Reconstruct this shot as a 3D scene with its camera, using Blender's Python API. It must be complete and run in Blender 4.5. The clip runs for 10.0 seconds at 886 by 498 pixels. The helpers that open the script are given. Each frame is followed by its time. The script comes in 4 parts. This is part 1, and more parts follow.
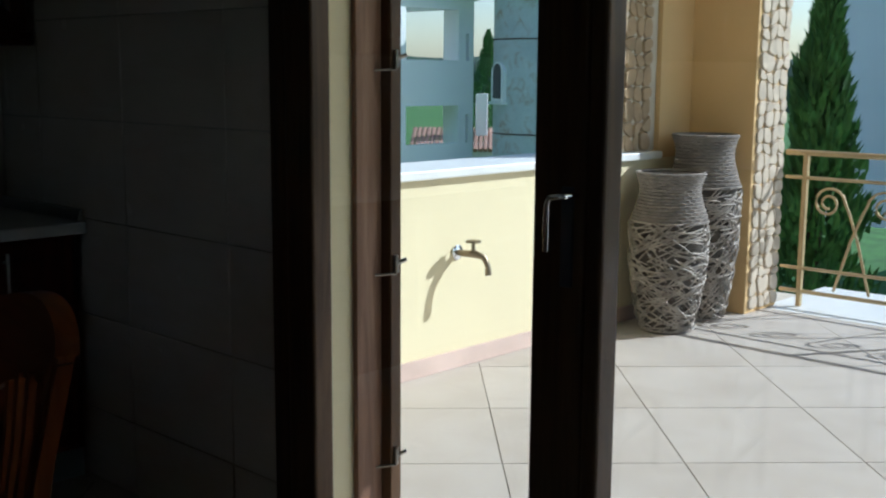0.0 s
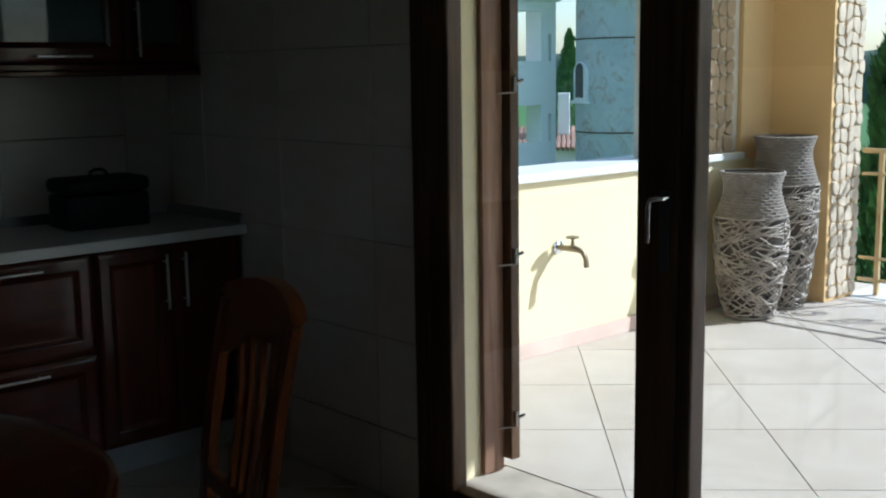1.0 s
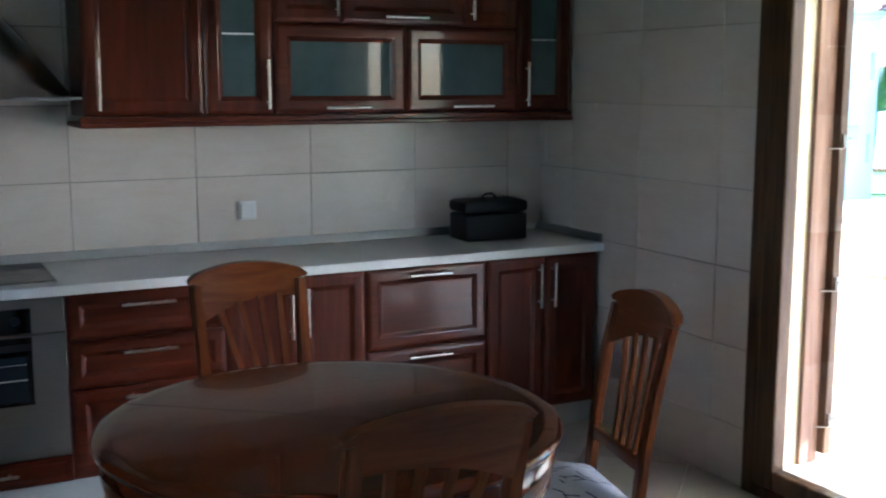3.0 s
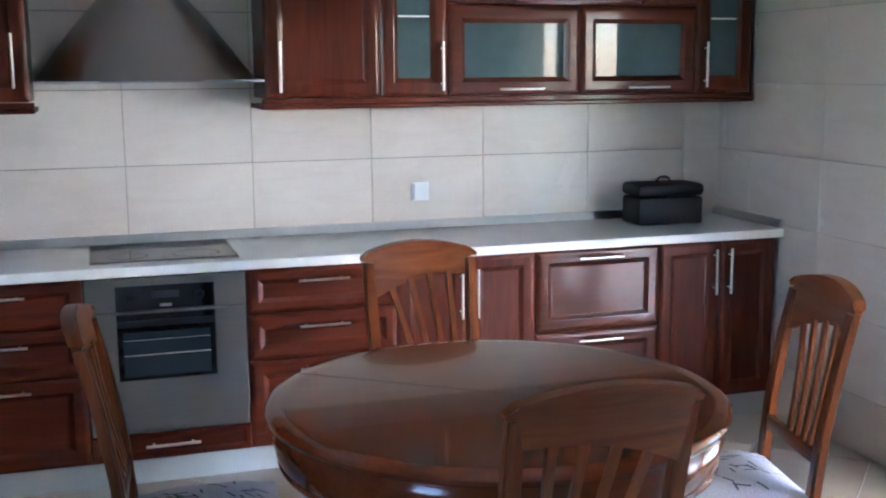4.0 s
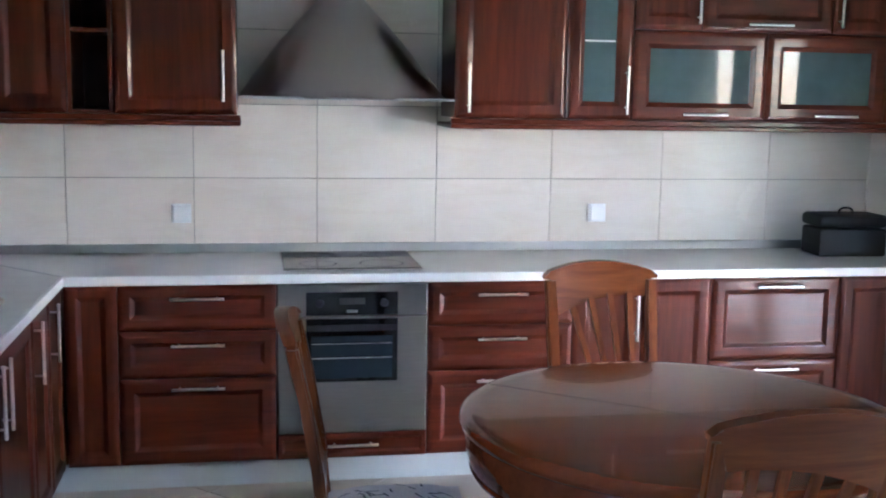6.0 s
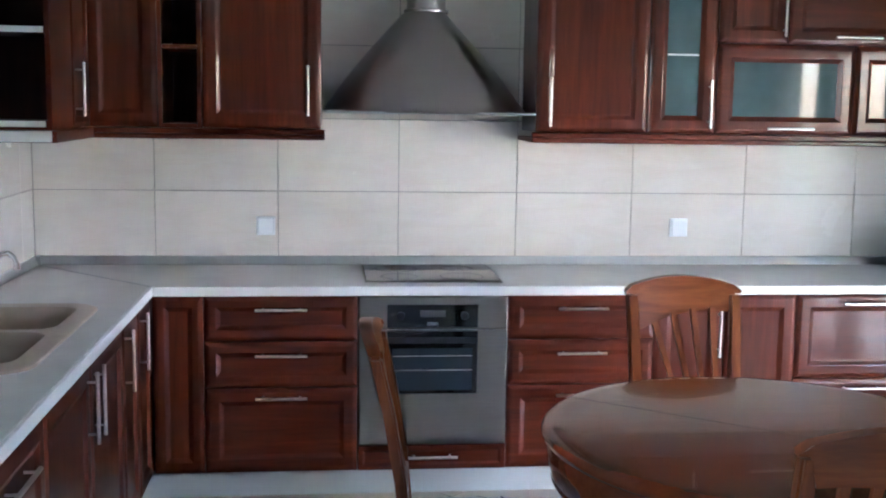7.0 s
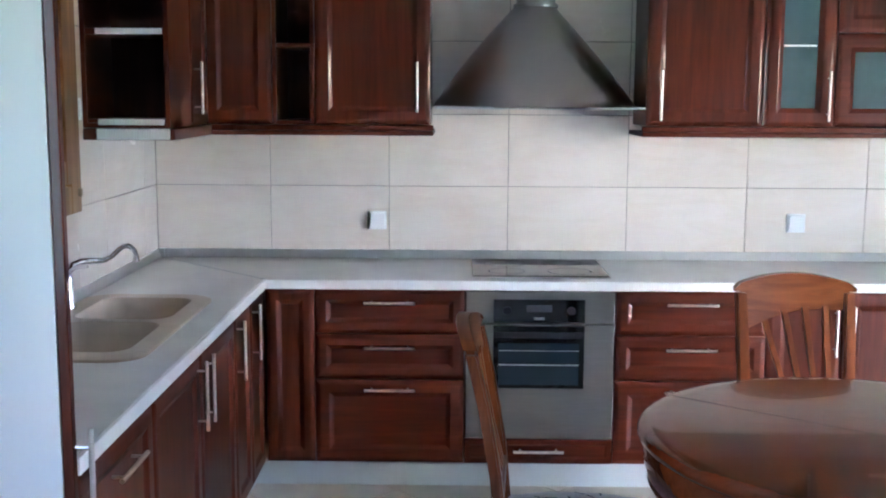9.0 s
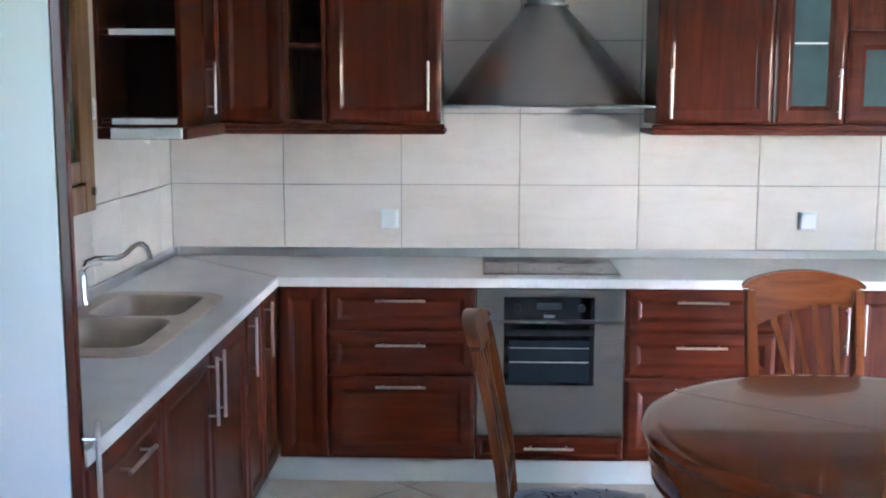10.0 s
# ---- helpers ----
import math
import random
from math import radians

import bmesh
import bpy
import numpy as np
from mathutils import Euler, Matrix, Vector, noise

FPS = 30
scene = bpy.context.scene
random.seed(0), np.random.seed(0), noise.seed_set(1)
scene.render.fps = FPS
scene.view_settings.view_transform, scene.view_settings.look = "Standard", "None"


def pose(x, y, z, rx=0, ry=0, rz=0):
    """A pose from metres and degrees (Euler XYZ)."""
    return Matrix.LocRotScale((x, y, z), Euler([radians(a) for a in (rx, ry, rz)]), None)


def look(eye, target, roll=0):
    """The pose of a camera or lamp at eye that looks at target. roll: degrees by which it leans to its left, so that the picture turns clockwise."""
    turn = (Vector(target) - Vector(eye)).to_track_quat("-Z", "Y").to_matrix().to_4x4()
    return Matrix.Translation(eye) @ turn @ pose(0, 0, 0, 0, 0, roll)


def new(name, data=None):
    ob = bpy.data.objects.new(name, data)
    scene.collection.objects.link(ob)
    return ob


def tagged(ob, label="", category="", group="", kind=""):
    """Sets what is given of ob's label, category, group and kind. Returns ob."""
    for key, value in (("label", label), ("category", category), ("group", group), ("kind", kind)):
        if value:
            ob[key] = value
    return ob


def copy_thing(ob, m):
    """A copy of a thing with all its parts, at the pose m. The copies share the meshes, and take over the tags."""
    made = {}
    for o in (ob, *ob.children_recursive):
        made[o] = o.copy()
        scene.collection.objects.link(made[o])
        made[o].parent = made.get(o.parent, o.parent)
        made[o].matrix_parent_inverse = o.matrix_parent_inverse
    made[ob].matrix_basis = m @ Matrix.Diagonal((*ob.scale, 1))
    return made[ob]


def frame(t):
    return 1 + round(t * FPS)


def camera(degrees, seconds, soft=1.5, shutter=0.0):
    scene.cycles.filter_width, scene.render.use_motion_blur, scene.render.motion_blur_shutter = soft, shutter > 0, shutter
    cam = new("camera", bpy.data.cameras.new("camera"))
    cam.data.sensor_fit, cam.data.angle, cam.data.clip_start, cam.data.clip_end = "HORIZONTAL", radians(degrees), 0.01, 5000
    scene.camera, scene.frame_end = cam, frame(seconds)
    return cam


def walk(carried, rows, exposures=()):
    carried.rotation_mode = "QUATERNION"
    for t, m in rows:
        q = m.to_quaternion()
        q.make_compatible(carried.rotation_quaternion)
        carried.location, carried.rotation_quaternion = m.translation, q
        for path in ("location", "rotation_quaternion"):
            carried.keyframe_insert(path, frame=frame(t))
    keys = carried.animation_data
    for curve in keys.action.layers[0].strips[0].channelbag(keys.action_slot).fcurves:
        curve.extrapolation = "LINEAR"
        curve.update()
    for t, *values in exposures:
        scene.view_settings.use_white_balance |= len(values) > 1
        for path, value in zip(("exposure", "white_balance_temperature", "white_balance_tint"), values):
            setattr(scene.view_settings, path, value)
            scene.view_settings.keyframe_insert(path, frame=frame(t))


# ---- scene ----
cam = camera(44.1, 10.0, soft=2.0, shutter=0.3)
PATH = [
    (0.0, pose(2.730, -3.975, 1.397, 80.916, -0.384, -46.60)),
    (0.5, pose(2.600, -4.060, 1.418, 80.698, -0.010, -44.10)),
    (1.0, pose(2.235, -4.297, 1.477, 80.851, 0.884, -42.53)),
    (1.5, pose(1.858, -4.548, 1.544, 81.245, 1.294, -41.131)),
    (2.0, pose(1.440, -4.850, 1.630, 81.572, 0.511, -38.574)),
    (2.5, pose(1.400, -4.900, 1.655, 81.62, -0.254, -32.90)),
    (3.0, pose(1.480, -4.930, 1.665, 81.38, 0.004, -26.95)),
    (4.5, look((1.498, -4.945, 1.627), (2.010, -3.039, 1.301), -0.1)),
    (5.0, look((1.452, -4.967, 1.641), (1.918, -3.049, 1.318), 0.7)),
    (5.5, look((1.386, -4.983, 1.646), (1.803, -3.051, 1.339), 1.3)),
    (6.0, look((1.332, -5.006, 1.651), (1.677, -3.057, 1.362), 1.0)),
    (7.5, look((1.303, -5.025, 1.642), (1.450, -3.048, 1.383), 1.1)),
    (8.0, look((1.315, -5.022, 1.645), (1.397, -3.041, 1.380), 1.2)),
    (8.5, look((1.347, -5.035, 1.652), (1.366, -3.054, 1.380), 0.7)),
    (9.0, look((1.392, -5.050, 1.656), (1.368, -3.070, 1.378), 0.3)),
    (9.5, look((1.414, -5.064, 1.657), (1.376, -3.084, 1.378), 0.1)),
    (10.0, look((1.437, -5.080, 1.651), (1.374, -3.100, 1.373), 0.1)),
]
walk(cam, PATH, exposures=[
    (0.0, 0.4, 5350, 4), (0.5, 0.6, 5350, 4), (1.0, 0.75, 5300, 4), (1.5, 1.05, 5300, 5), (2.0, 1.6, 5300, 6), (2.5, 2.5, 5250, 8),
    (3.0, 3.6, 5150, 14), (4.5, 5.12, 5100, 21), (6.0, 5.12, 5100, 21), (8.0, 5.25, 5150, 21), (10.0, 5.35, 5150, 20),
])

# ---- daylight, added fill lamp ----
SUN_TO = Vector((0.70, -0.45, 0.55)).normalized()
world = bpy.data.worlds.new("sky")
scene.world = world
world.use_nodes = True
wn = world.node_tree
sky = wn.nodes.new("ShaderNodeTexSky")
sky.sky_type = "NISHITA"
sky.sun_disc = False
sky.sun_elevation = math.asin(SUN_TO.z)
sky.sun_rotation = math.atan2(SUN_TO.x, SUN_TO.y)
wn.links.new(sky.outputs[0], wn.nodes["Background"].inputs[0])
wn.nodes["Background"].inputs[1].default_value = 0.12
sun_data = bpy.data.lights.new("sun", "SUN")
sun_data.energy, sun_data.angle, sun_data.color = 4.2, radians(0.5), (1.0, 0.97, 0.91)
sun = new("sun", sun_data)
sun.matrix_world = look(SUN_TO * 30, (0, 0, 0))


def area_fill(name, eye, target, width, height, power, color=(0.86, 0.93, 1.0)):
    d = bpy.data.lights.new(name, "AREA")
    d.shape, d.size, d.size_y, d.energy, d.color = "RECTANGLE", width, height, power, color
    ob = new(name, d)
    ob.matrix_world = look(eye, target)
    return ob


# added fill lamp in an unseen wall opening, to brighten the white door panel
area_fill("window_daylight", (-0.06, -4.55, 1.50), (3, -4.4, 1.3), 1.0, 1.1, 0.19, (1.0, 0.985, 0.96))


# ---- materials ----
def nodes_of(name, rough=0.5, metal=0.0, color=(0.5, 0.5, 0.5)):
    m = bpy.data.materials.new(name)
    m.use_nodes = True
    t = m.node_tree
    b = t.nodes["Principled BSDF"]
    b.inputs["Base Color"].default_value = (*color, 1)
    b.inputs["Roughness"].default_value = rough
    b.inputs["Metallic"].default_value = metal
    return m, t, b


def coords(t, scale=(1, 1, 1), jitter=0.0):
    """Object coordinates, scaled, and shifted by a random amount from piece to piece."""
    c = t.nodes.new("ShaderNodeTexCoord")
    mp = t.nodes.new("ShaderNodeMapping")
    mp.inputs["Scale"].default_value = scale
    t.links.new(c.outputs["Object"], mp.inputs["Vector"])
    if jitter:
        info = t.nodes.new("ShaderNodeObjectInfo")
        mul = t.nodes.new("ShaderNodeMath")
        mul.operation = "MULTIPLY"
        mul.inputs[1].default_value = jitter
        t.links.new(info.outputs["Random"], mul.inputs[0])
        t.links.new(mul.outputs[0], mp.inputs["Location"])
    return mp.outputs[0]


def noise_at(t, vec, scale, detail=4.0, rough=0.55, distort=0.0):
    n = t.nodes.new("ShaderNodeTexNoise")
    n.inputs["Scale"].default_value = scale
    n.inputs["Detail"].default_value = detail
    n.inputs["Roughness"].default_value = rough
    n.inputs["Distortion"].default_value = distort
    t.links.new(vec, n.inputs["Vector"])
    return n.outputs["Fac"]


def ramp(t, fac, stops):
    r = t.nodes.new("ShaderNodeValToRGB")
    while len(r.color_ramp.elements) < len(stops):
        r.color_ramp.elements.new(0.5)
    for e, (p, c) in zip(r.color_ramp.elements, stops):
        e.position, e.color = p, (*c, 1)
    t.links.new(fac, r.inputs[0])
    return r.outputs[0]


def blend(t, fac, a, b, mode="MIX"):
    m = t.nodes.new("ShaderNodeMix")
    m.data_type, m.blend_type = "RGBA", mode
    if isinstance(fac, float):
        m.inputs[0].default_value = fac
    else:
        t.links.new(fac, m.inputs[0])
    for k, v in ((6, a), (7, b)):
        if isinstance(v, tuple):
            m.inputs[k].default_value = (*v, 1)
        else:
            t.links.new(v, m.inputs[k])
    return m.outputs[2]


def bump(t, b, fac, strength=0.2, dist=0.004):
    n = t.nodes.new("ShaderNodeBump")
    n.inputs["Strength"].default_value = strength
    n.inputs["Distance"].default_value = dist
    t.links.new(fac, n.inputs["Height"])
    t.links.new(n.outputs[0], b.inputs["Normal"])


def spread(t, b, fac, low, high):
    m = t.nodes.new("ShaderNodeMapRange")
    m.inputs["To Min"].default_value, m.inputs["To Max"].default_value = low, high
    t.links.new(fac, m.inputs["Value"])
    t.links.new(m.outputs[0], b.inputs["Roughness"])


def wood(name, dark, mid, light, along="z", rough=0.34, coat=0.35, fine=1.0, coat_rough=0.10):
    m, t, b = nodes_of(name, rough)
    st = {"z": (14, 14, 0.9), "x": (0.9, 14, 14), "y": (14, 0.9, 14)}[along]
    v = coords(t, st, 7.0)
    broad = noise_at(t, v, 0.9 * fine, 3, 0.5, 1.6)
    thin = noise_at(t, v, 6.0 * fine, 5, 0.65, 0.4)
    col = ramp(t, broad, [(0.3, dark), (0.5, mid), (0.7, light)])
    pores = ramp(t, thin, [(0.38, (0.55, 0.5, 0.5)), (0.55, (1, 1, 1))])
    t.links.new(blend(t, 0.35, col, pores, "MULTIPLY"), b.inputs["Base Color"])
    b.inputs["Coat Weight"].default_value = coat
    b.inputs["Coat Roughness"].default_value = coat_rough
    b.inputs["Specular IOR Level"].default_value = 0.2
    spread(t, b, thin, rough - 0.06, rough + 0.12)
    bump(t, b, thin, 0.015, 0.0008)
    return m


def plain(name, color, rough=0.5, metal=0.0, vary=0.12, scale=3.0, fine=60.0, relief=0.05, jitter=0.0):
    m, t, b = nodes_of(name, rough, metal)
    v = coords(t, (1, 1, 1), jitter)
    big = noise_at(t, v, scale, 4)
    small = noise_at(t, v, fine, 3)
    lo = tuple(c * (1 - vary) for c in color)
    hi = tuple(min(1, c * (1 + vary)) for c in color)
    c1 = ramp(t, big, [(0.3, lo), (0.7, hi)])
    c2 = ramp(t, small, [(0.3, (1 - vary * 0.6,) * 3), (0.7, (1, 1, 1))])
    t.links.new(blend(t, 0.7, c1, c2, "MULTIPLY"), b.inputs["Base Color"])
    spread(t, b, small, max(0.02, rough - 0.07), min(1, rough + 0.07))
    if relief:
        bump(t, b, small, relief, 0.002)
    return m


def tile_material(name, base, vein, rough):
    m, t, b = nodes_of(name, rough)
    v = coords(t, (1, 1, 1), 40.0)
    cloud = noise_at(t, v, 2.2, 5, 0.6, 0.8)
    streak_v = coords(t, (1.0, 1.0, 5.0), 40.0)
    streak = noise_at(t, streak_v, 2.5, 6, 0.6, 1.2)
    c1 = ramp(t, cloud, [(0.3, vein), (0.6, base)])
    c2 = ramp(t, streak, [(0.35, (0.94, 0.92, 0.89)), (0.55, (1, 1, 1))])
    t.links.new(blend(t, 0.6, c1, c2, "MULTIPLY"), b.inputs["Base Color"])
    spread(t, b, cloud, rough - 0.05, rough + 0.1)
    bump(t, b, noise_at(t, v, 18, 3), 0.04, 0.002)
    return m


def brushed(name, color, rough=0.3, along=(1, 1, 60)):
    m, t, b = nodes_of(name, rough, 1.0, color)
    v = coords(t, along, 3.0)
    n = noise_at(t, v, 8.0, 4)
    t.links.new(ramp(t, n, [(0.3, tuple(c * 0.88 for c in color)), (0.7, color)]), b.inputs["Base Color"])
    spread(t, b, n, rough - 0.06, rough + 0.1)
    bump(t, b, n, 0.012, 0.0004)
    return m


CHERRY = ((0.064, 0.0108, 0.0037), (0.084, 0.0150, 0.0048), (0.106, 0.0205, 0.0064))
WOOD_V = wood("cherry_wood_upright", *CHERRY, "z")
WOOD_X = wood("cherry_wood_lengthwise", *CHERRY, "x")
WOOD_Y = wood("cherry_wood_crosswise", *CHERRY, "y")
# duller cherry for niche backs, darkened to carry the recess shade in its colour
WOOD_RECESS = wood("cherry_wood_recess_shade", (0.03, 0.008, 0.004), (0.045, 0.012, 0.006), (0.06, 0.016, 0.008), "z", 0.5, 0.0)
OAK = ((0.085, 0.021, 0.005), (0.135, 0.037, 0.009), (0.185, 0.056, 0.014))
CHAIR_V = wood("chair_wood_upright", *OAK, "z", 0.28, 0.35)
CHAIR_X = wood("chair_wood_lengthwise", *OAK, "x", 0.28, 0.35)
TABLE_M = wood("table_wood", (0.080, 0.018, 0.005), (0.098, 0.0225, 0.0065), (0.116, 0.0275, 0.008), "x", 0.13, 0.3, 0.5, 0.03)
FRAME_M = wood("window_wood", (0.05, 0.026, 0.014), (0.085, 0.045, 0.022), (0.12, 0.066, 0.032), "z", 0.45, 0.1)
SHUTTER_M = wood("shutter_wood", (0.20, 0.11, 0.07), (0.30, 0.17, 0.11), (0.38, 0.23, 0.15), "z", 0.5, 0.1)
LEFT_FRAME_M = wood("pine_window_wood", (0.13, 0.06, 0.02), (0.20, 0.10, 0.035), (0.28, 0.15, 0.06), "z", 0.4, 0.2)
TILE_M = tile_material("cream_wall_tile", (0.72, 0.66, 0.60), (0.67, 0.605, 0.54), 0.22)
GROUT_M = plain("tile_grout", (0.30, 0.28, 0.26), 0.9, 0, 0.1)
FLOOR_GROUT_M = plain("pale_floor_grout", (0.82, 0.80, 0.76), 0.9, 0, 0.06)
FLOOR_M = tile_material("beige_floor_tile", (0.53, 0.48, 0.41), (0.45, 0.40, 0.33), 0.3)
TERRACE_M = tile_material("terrace_tile", (0.54, 0.48, 0.42), (0.47, 0.41, 0.35), 0.6)
PLASTER_M = plain("pale_plaster", (0.50, 0.49, 0.46), 0.85, 0, 0.04, 1.5, 90, 0.1)
WHITE_M = plain("white_board", (0.85, 0.83, 0.78), 0.4, 0, 0.03, 1.2, 80, 0.02)
WORKTOP_M = plain("pale_worktop", (0.68, 0.68, 0.67), 0.32, 0, 0.06, 6, 160, 0.03)
EDGE_M = plain("white_worktop_edge", (0.84, 0.85, 0.85), 0.35, 0, 0.04, 6, 120, 0.02)
ALU_M = brushed("brushed_aluminium", (0.62, 0.64, 0.66), 0.28, (60, 60, 2))
PLINTH_M = plain("grey_plinth", (0.52, 0.56, 0.56), 0.45, 0.0, 0.06, 2, 80, 0.02)
STEEL_M = brushed("brushed_steel", (0.36, 0.34, 0.315), 0.34, (2, 2, 60))
HOOD_M = nodes_of("hood_steel", 0.3, 1.0, (0.36, 0.335, 0.315))[0]
CHROME_M = nodes_of("chrome", 0.09, 1.0, (0.8, 0.81, 0.83))[0]
HANDLE_M = nodes_of("handle_steel", 0.3, 1.0, (0.60, 0.59, 0.57))[0]
BLACK_GLASS_M = nodes_of("black_glass", 0.06, 0.0, (0.008, 0.009, 0.010))[0]
OVEN_GLASS_M = nodes_of("oven_window_glass", 0.08, 0.0, (0.022, 0.032, 0.040))[0]
BLACK_M = plain("black_enamel", (0.0035, 0.0035, 0.004), 0.6, 0, 0.2)
DARK_GREY_M = plain("dark_grey_plastic", (0.05, 0.05, 0.055), 0.4)
SOCKET_M = plain("socket_plastic", (0.80, 0.82, 0.84), 0.35, 0, 0.02)
SINK_M = plain("beige_granite_sink", (0.50, 0.405, 0.315), 0.4, 0, 0.1, 8, 220, 0.08)
SHUTTER_GREY_M = plain("pale_grey_slat", (0.55, 0.54, 0.56), 0.5, 0, 0.05)
CREAM_M = plain("cream_render", (0.82, 0.72, 0.47), 0.9, 0, 0.05, 1.2, 70, 0.25)
OCHRE_M = plain("ochre_render", (0.72, 0.50, 0.24), 0.9, 0, 0.07, 1.2, 70, 0.25)
COPING_M = plain("white_marble_coping", (0.82, 0.82, 0.80), 0.4, 0, 0.05, 3, 30, 0.03)
PINK_M = plain("pink_skirting_stone", (0.66, 0.50, 0.42), 0.7, 0, 0.12, 5, 60, 0.05)
STONE_M = plain("field_stone", (0.42, 0.31, 0.19), 0.85, 0, 0.25, 9, 60, 0.4, 30.0)
STONE_PALE_M = plain("pale_field_stone", (0.56, 0.47, 0.36), 0.85, 0, 0.22, 9, 60, 0.4, 30.0)
MORTAR_M = plain("pale_mortar", (0.62, 0.56, 0.46), 0.95, 0, 0.1, 6, 80, 0.3)
RAIL_M = plain("gold_painted_iron", (0.50, 0.38, 0.20), 0.5, 0.2, 0.15)
WICKER_M = plain("grey_wicker", (0.22, 0.19, 0.165), 0.75, 0, 0.25, 30, 200, 0.3)
TWIG_M = plain("grey_twigs", (0.40, 0.35, 0.30), 0.75, 0, 0.35, 14, 150, 0.3)
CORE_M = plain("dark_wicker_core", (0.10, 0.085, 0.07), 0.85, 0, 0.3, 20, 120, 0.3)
SILL_M = plain("dusty_stone_sill", (0.46, 0.40, 0.33), 0.75, 0, 0.25, 6, 90, 0.2)
BRASS_M = plain("aged_brass", (0.28, 0.23, 0.16), 0.4, 0.9, 0.25)
GRASS_M = plain("lawn", (0.055, 0.16, 0.025), 0.9, 0, 0.4, 2.5, 120, 0.5)
LEAF_M = plain("conifer_leaf", (0.075, 0.18, 0.04), 0.8, 0, 0.4, 5, 40, 0.2)
BARK_M = plain("bark", (0.09, 0.06, 0.04), 0.9, 0, 0.3, 9, 60, 0.4)
HOUSE_M = plain("white_house_render", (0.86, 0.86, 0.85), 0.9, 0, 0.04, 0.6, 20, 0.1)


def stained_render():
    m, t, b = nodes_of("stained_tower_render", 0.9)
    v = coords(t)
    base = ramp(t, noise_at(t, v, 1.3, 4), [(0.3, (0.44, 0.49, 0.50)), (0.7, (0.58, 0.62, 0.62))])
    rust = ramp(t, noise_at(t, v, 2.6, 6, 0.7, 0.8), [(0.52, (0, 0, 0)), (0.66, (1, 1, 1))])
    t.links.new(blend(t, rust, base, (0.40, 0.33, 0.27)), b.inputs["Base Color"])
    bump(t, b, noise_at(t, v, 25, 3), 0.2, 0.01)
    return m


TOWER_M = stained_render()
ROOF_M = plain("roof_tile_clay", (0.34, 0.20, 0.15), 0.85, 0, 0.25, 4, 40, 0.3)
HILL_M = plain("distant_woods", (0.05, 0.09, 0.05), 0.95, 0, 0.35, 0.3, 3, 0.3)


def frosted_material():
    m, t, b = nodes_of("frosted_glass", 0.04, 0.0, (0.12, 0.17, 0.18))
    b.inputs["Transmission Weight"].default_value = 0.25
    b.inputs["Specular IOR Level"].default_value = 0.25
    v = coords(t)
    n = noise_at(t, v, 5.0, 3)
    t.links.new(ramp(t, n, [(0.3, (0.075, 0.115, 0.12)), (0.7, (0.11, 0.16, 0.17))]), b.inputs["Base Color"])
    return m


FROST_M = frosted_material()


def pane_material():
    m = bpy.data.materials.new("clear_pane")
    m.use_nodes = True
    t = m.node_tree
    t.nodes.clear()
    out = t.nodes.new("ShaderNodeOutputMaterial")
    tr = t.nodes.new("ShaderNodeBsdfTransparent")
    gl = t.nodes.new("ShaderNodeBsdfGlossy")
    gl.inputs["Roughness"].default_value = 0.02
    mix = t.nodes.new("ShaderNodeMixShader")
    mix.inputs[0].default_value = 0.045
    t.links.new(tr.outputs[0], mix.inputs[1])
    t.links.new(gl.outputs[0], mix.inputs[2])
    t.links.new(mix.outputs[0], out.inputs[0])
    return m


PANE_M = pane_material()


def fabric_material():
    m, t, b = nodes_of("seat_fabric", 0.9)
    v = coords(t, (1, 1, 0.15), 3.0)
    weave = noise_at(t, v, 220, 2)
    base = ramp(t, weave, [(0.3, (0.33, 0.34, 0.39)), (0.7, (0.46, 0.47, 0.53))])
    t.links.new(base, b.inputs["Base Color"])
    bump(t, b, weave, 0.3, 0.001)
    return m


FABRIC_M = fabric_material()
STROKE_M = plain("navy_print", (0.05, 0.055, 0.09), 0.9)


# ---- mesh helpers ----
def box(bm, x0, x1, y0, y1, z0, z1, bev=0.0):
    r = bmesh.ops.create_cube(bm, size=1.0)
    vs = r["verts"]
    for v in vs:
        v.co = Vector((x0 + (v.co.x + 0.5) * (x1 - x0), y0 + (v.co.y + 0.5) * (y1 - y0), z0 + (v.co.z + 0.5) * (z1 - z0)))
    if bev:
        es = list({e for v in vs for e in v.link_edges})
        bmesh.ops.bevel(bm, geom=es, offset=bev, segments=2, profile=0.5, affect="EDGES")
    return bm


def made_box(*a, bev=0.0):
    return box(bmesh.new(), *a, bev=bev)


def part(name, bm, mat, parent=None, label="", smooth=False, m=None):
    me = bpy.data.meshes.new(name)
    if m is not None:
        bmesh.ops.transform(bm, matrix=m, verts=bm.verts)
    bmesh.ops.recalc_face_normals(bm, faces=bm.faces)
    bm.to_mesh(me)
    bm.free()
    if smooth:
        for p in me.polygons:
            p.use_smooth = True
        me.set_sharp_from_angle(angle=radians(40))
    if mat:
        me.materials.append(mat)
    ob = new(name, me)
    if parent is not None:
        ob.parent = parent
    if label:
        tagged(ob, label)
    return ob


def thing(name, at, label, category, group="", turn=0.0):
    ob = new(name)
    ob.empty_display_size = 0.1
    ob.matrix_world = pose(*at, 0, 0, turn)
    return tagged(ob, label, category, group)


def structure(name, bm, mat, label="", category="", smooth=False):
    ob = part(name, bm, mat, None, label, smooth)
    return tagged(ob, label, category, kind="structure")


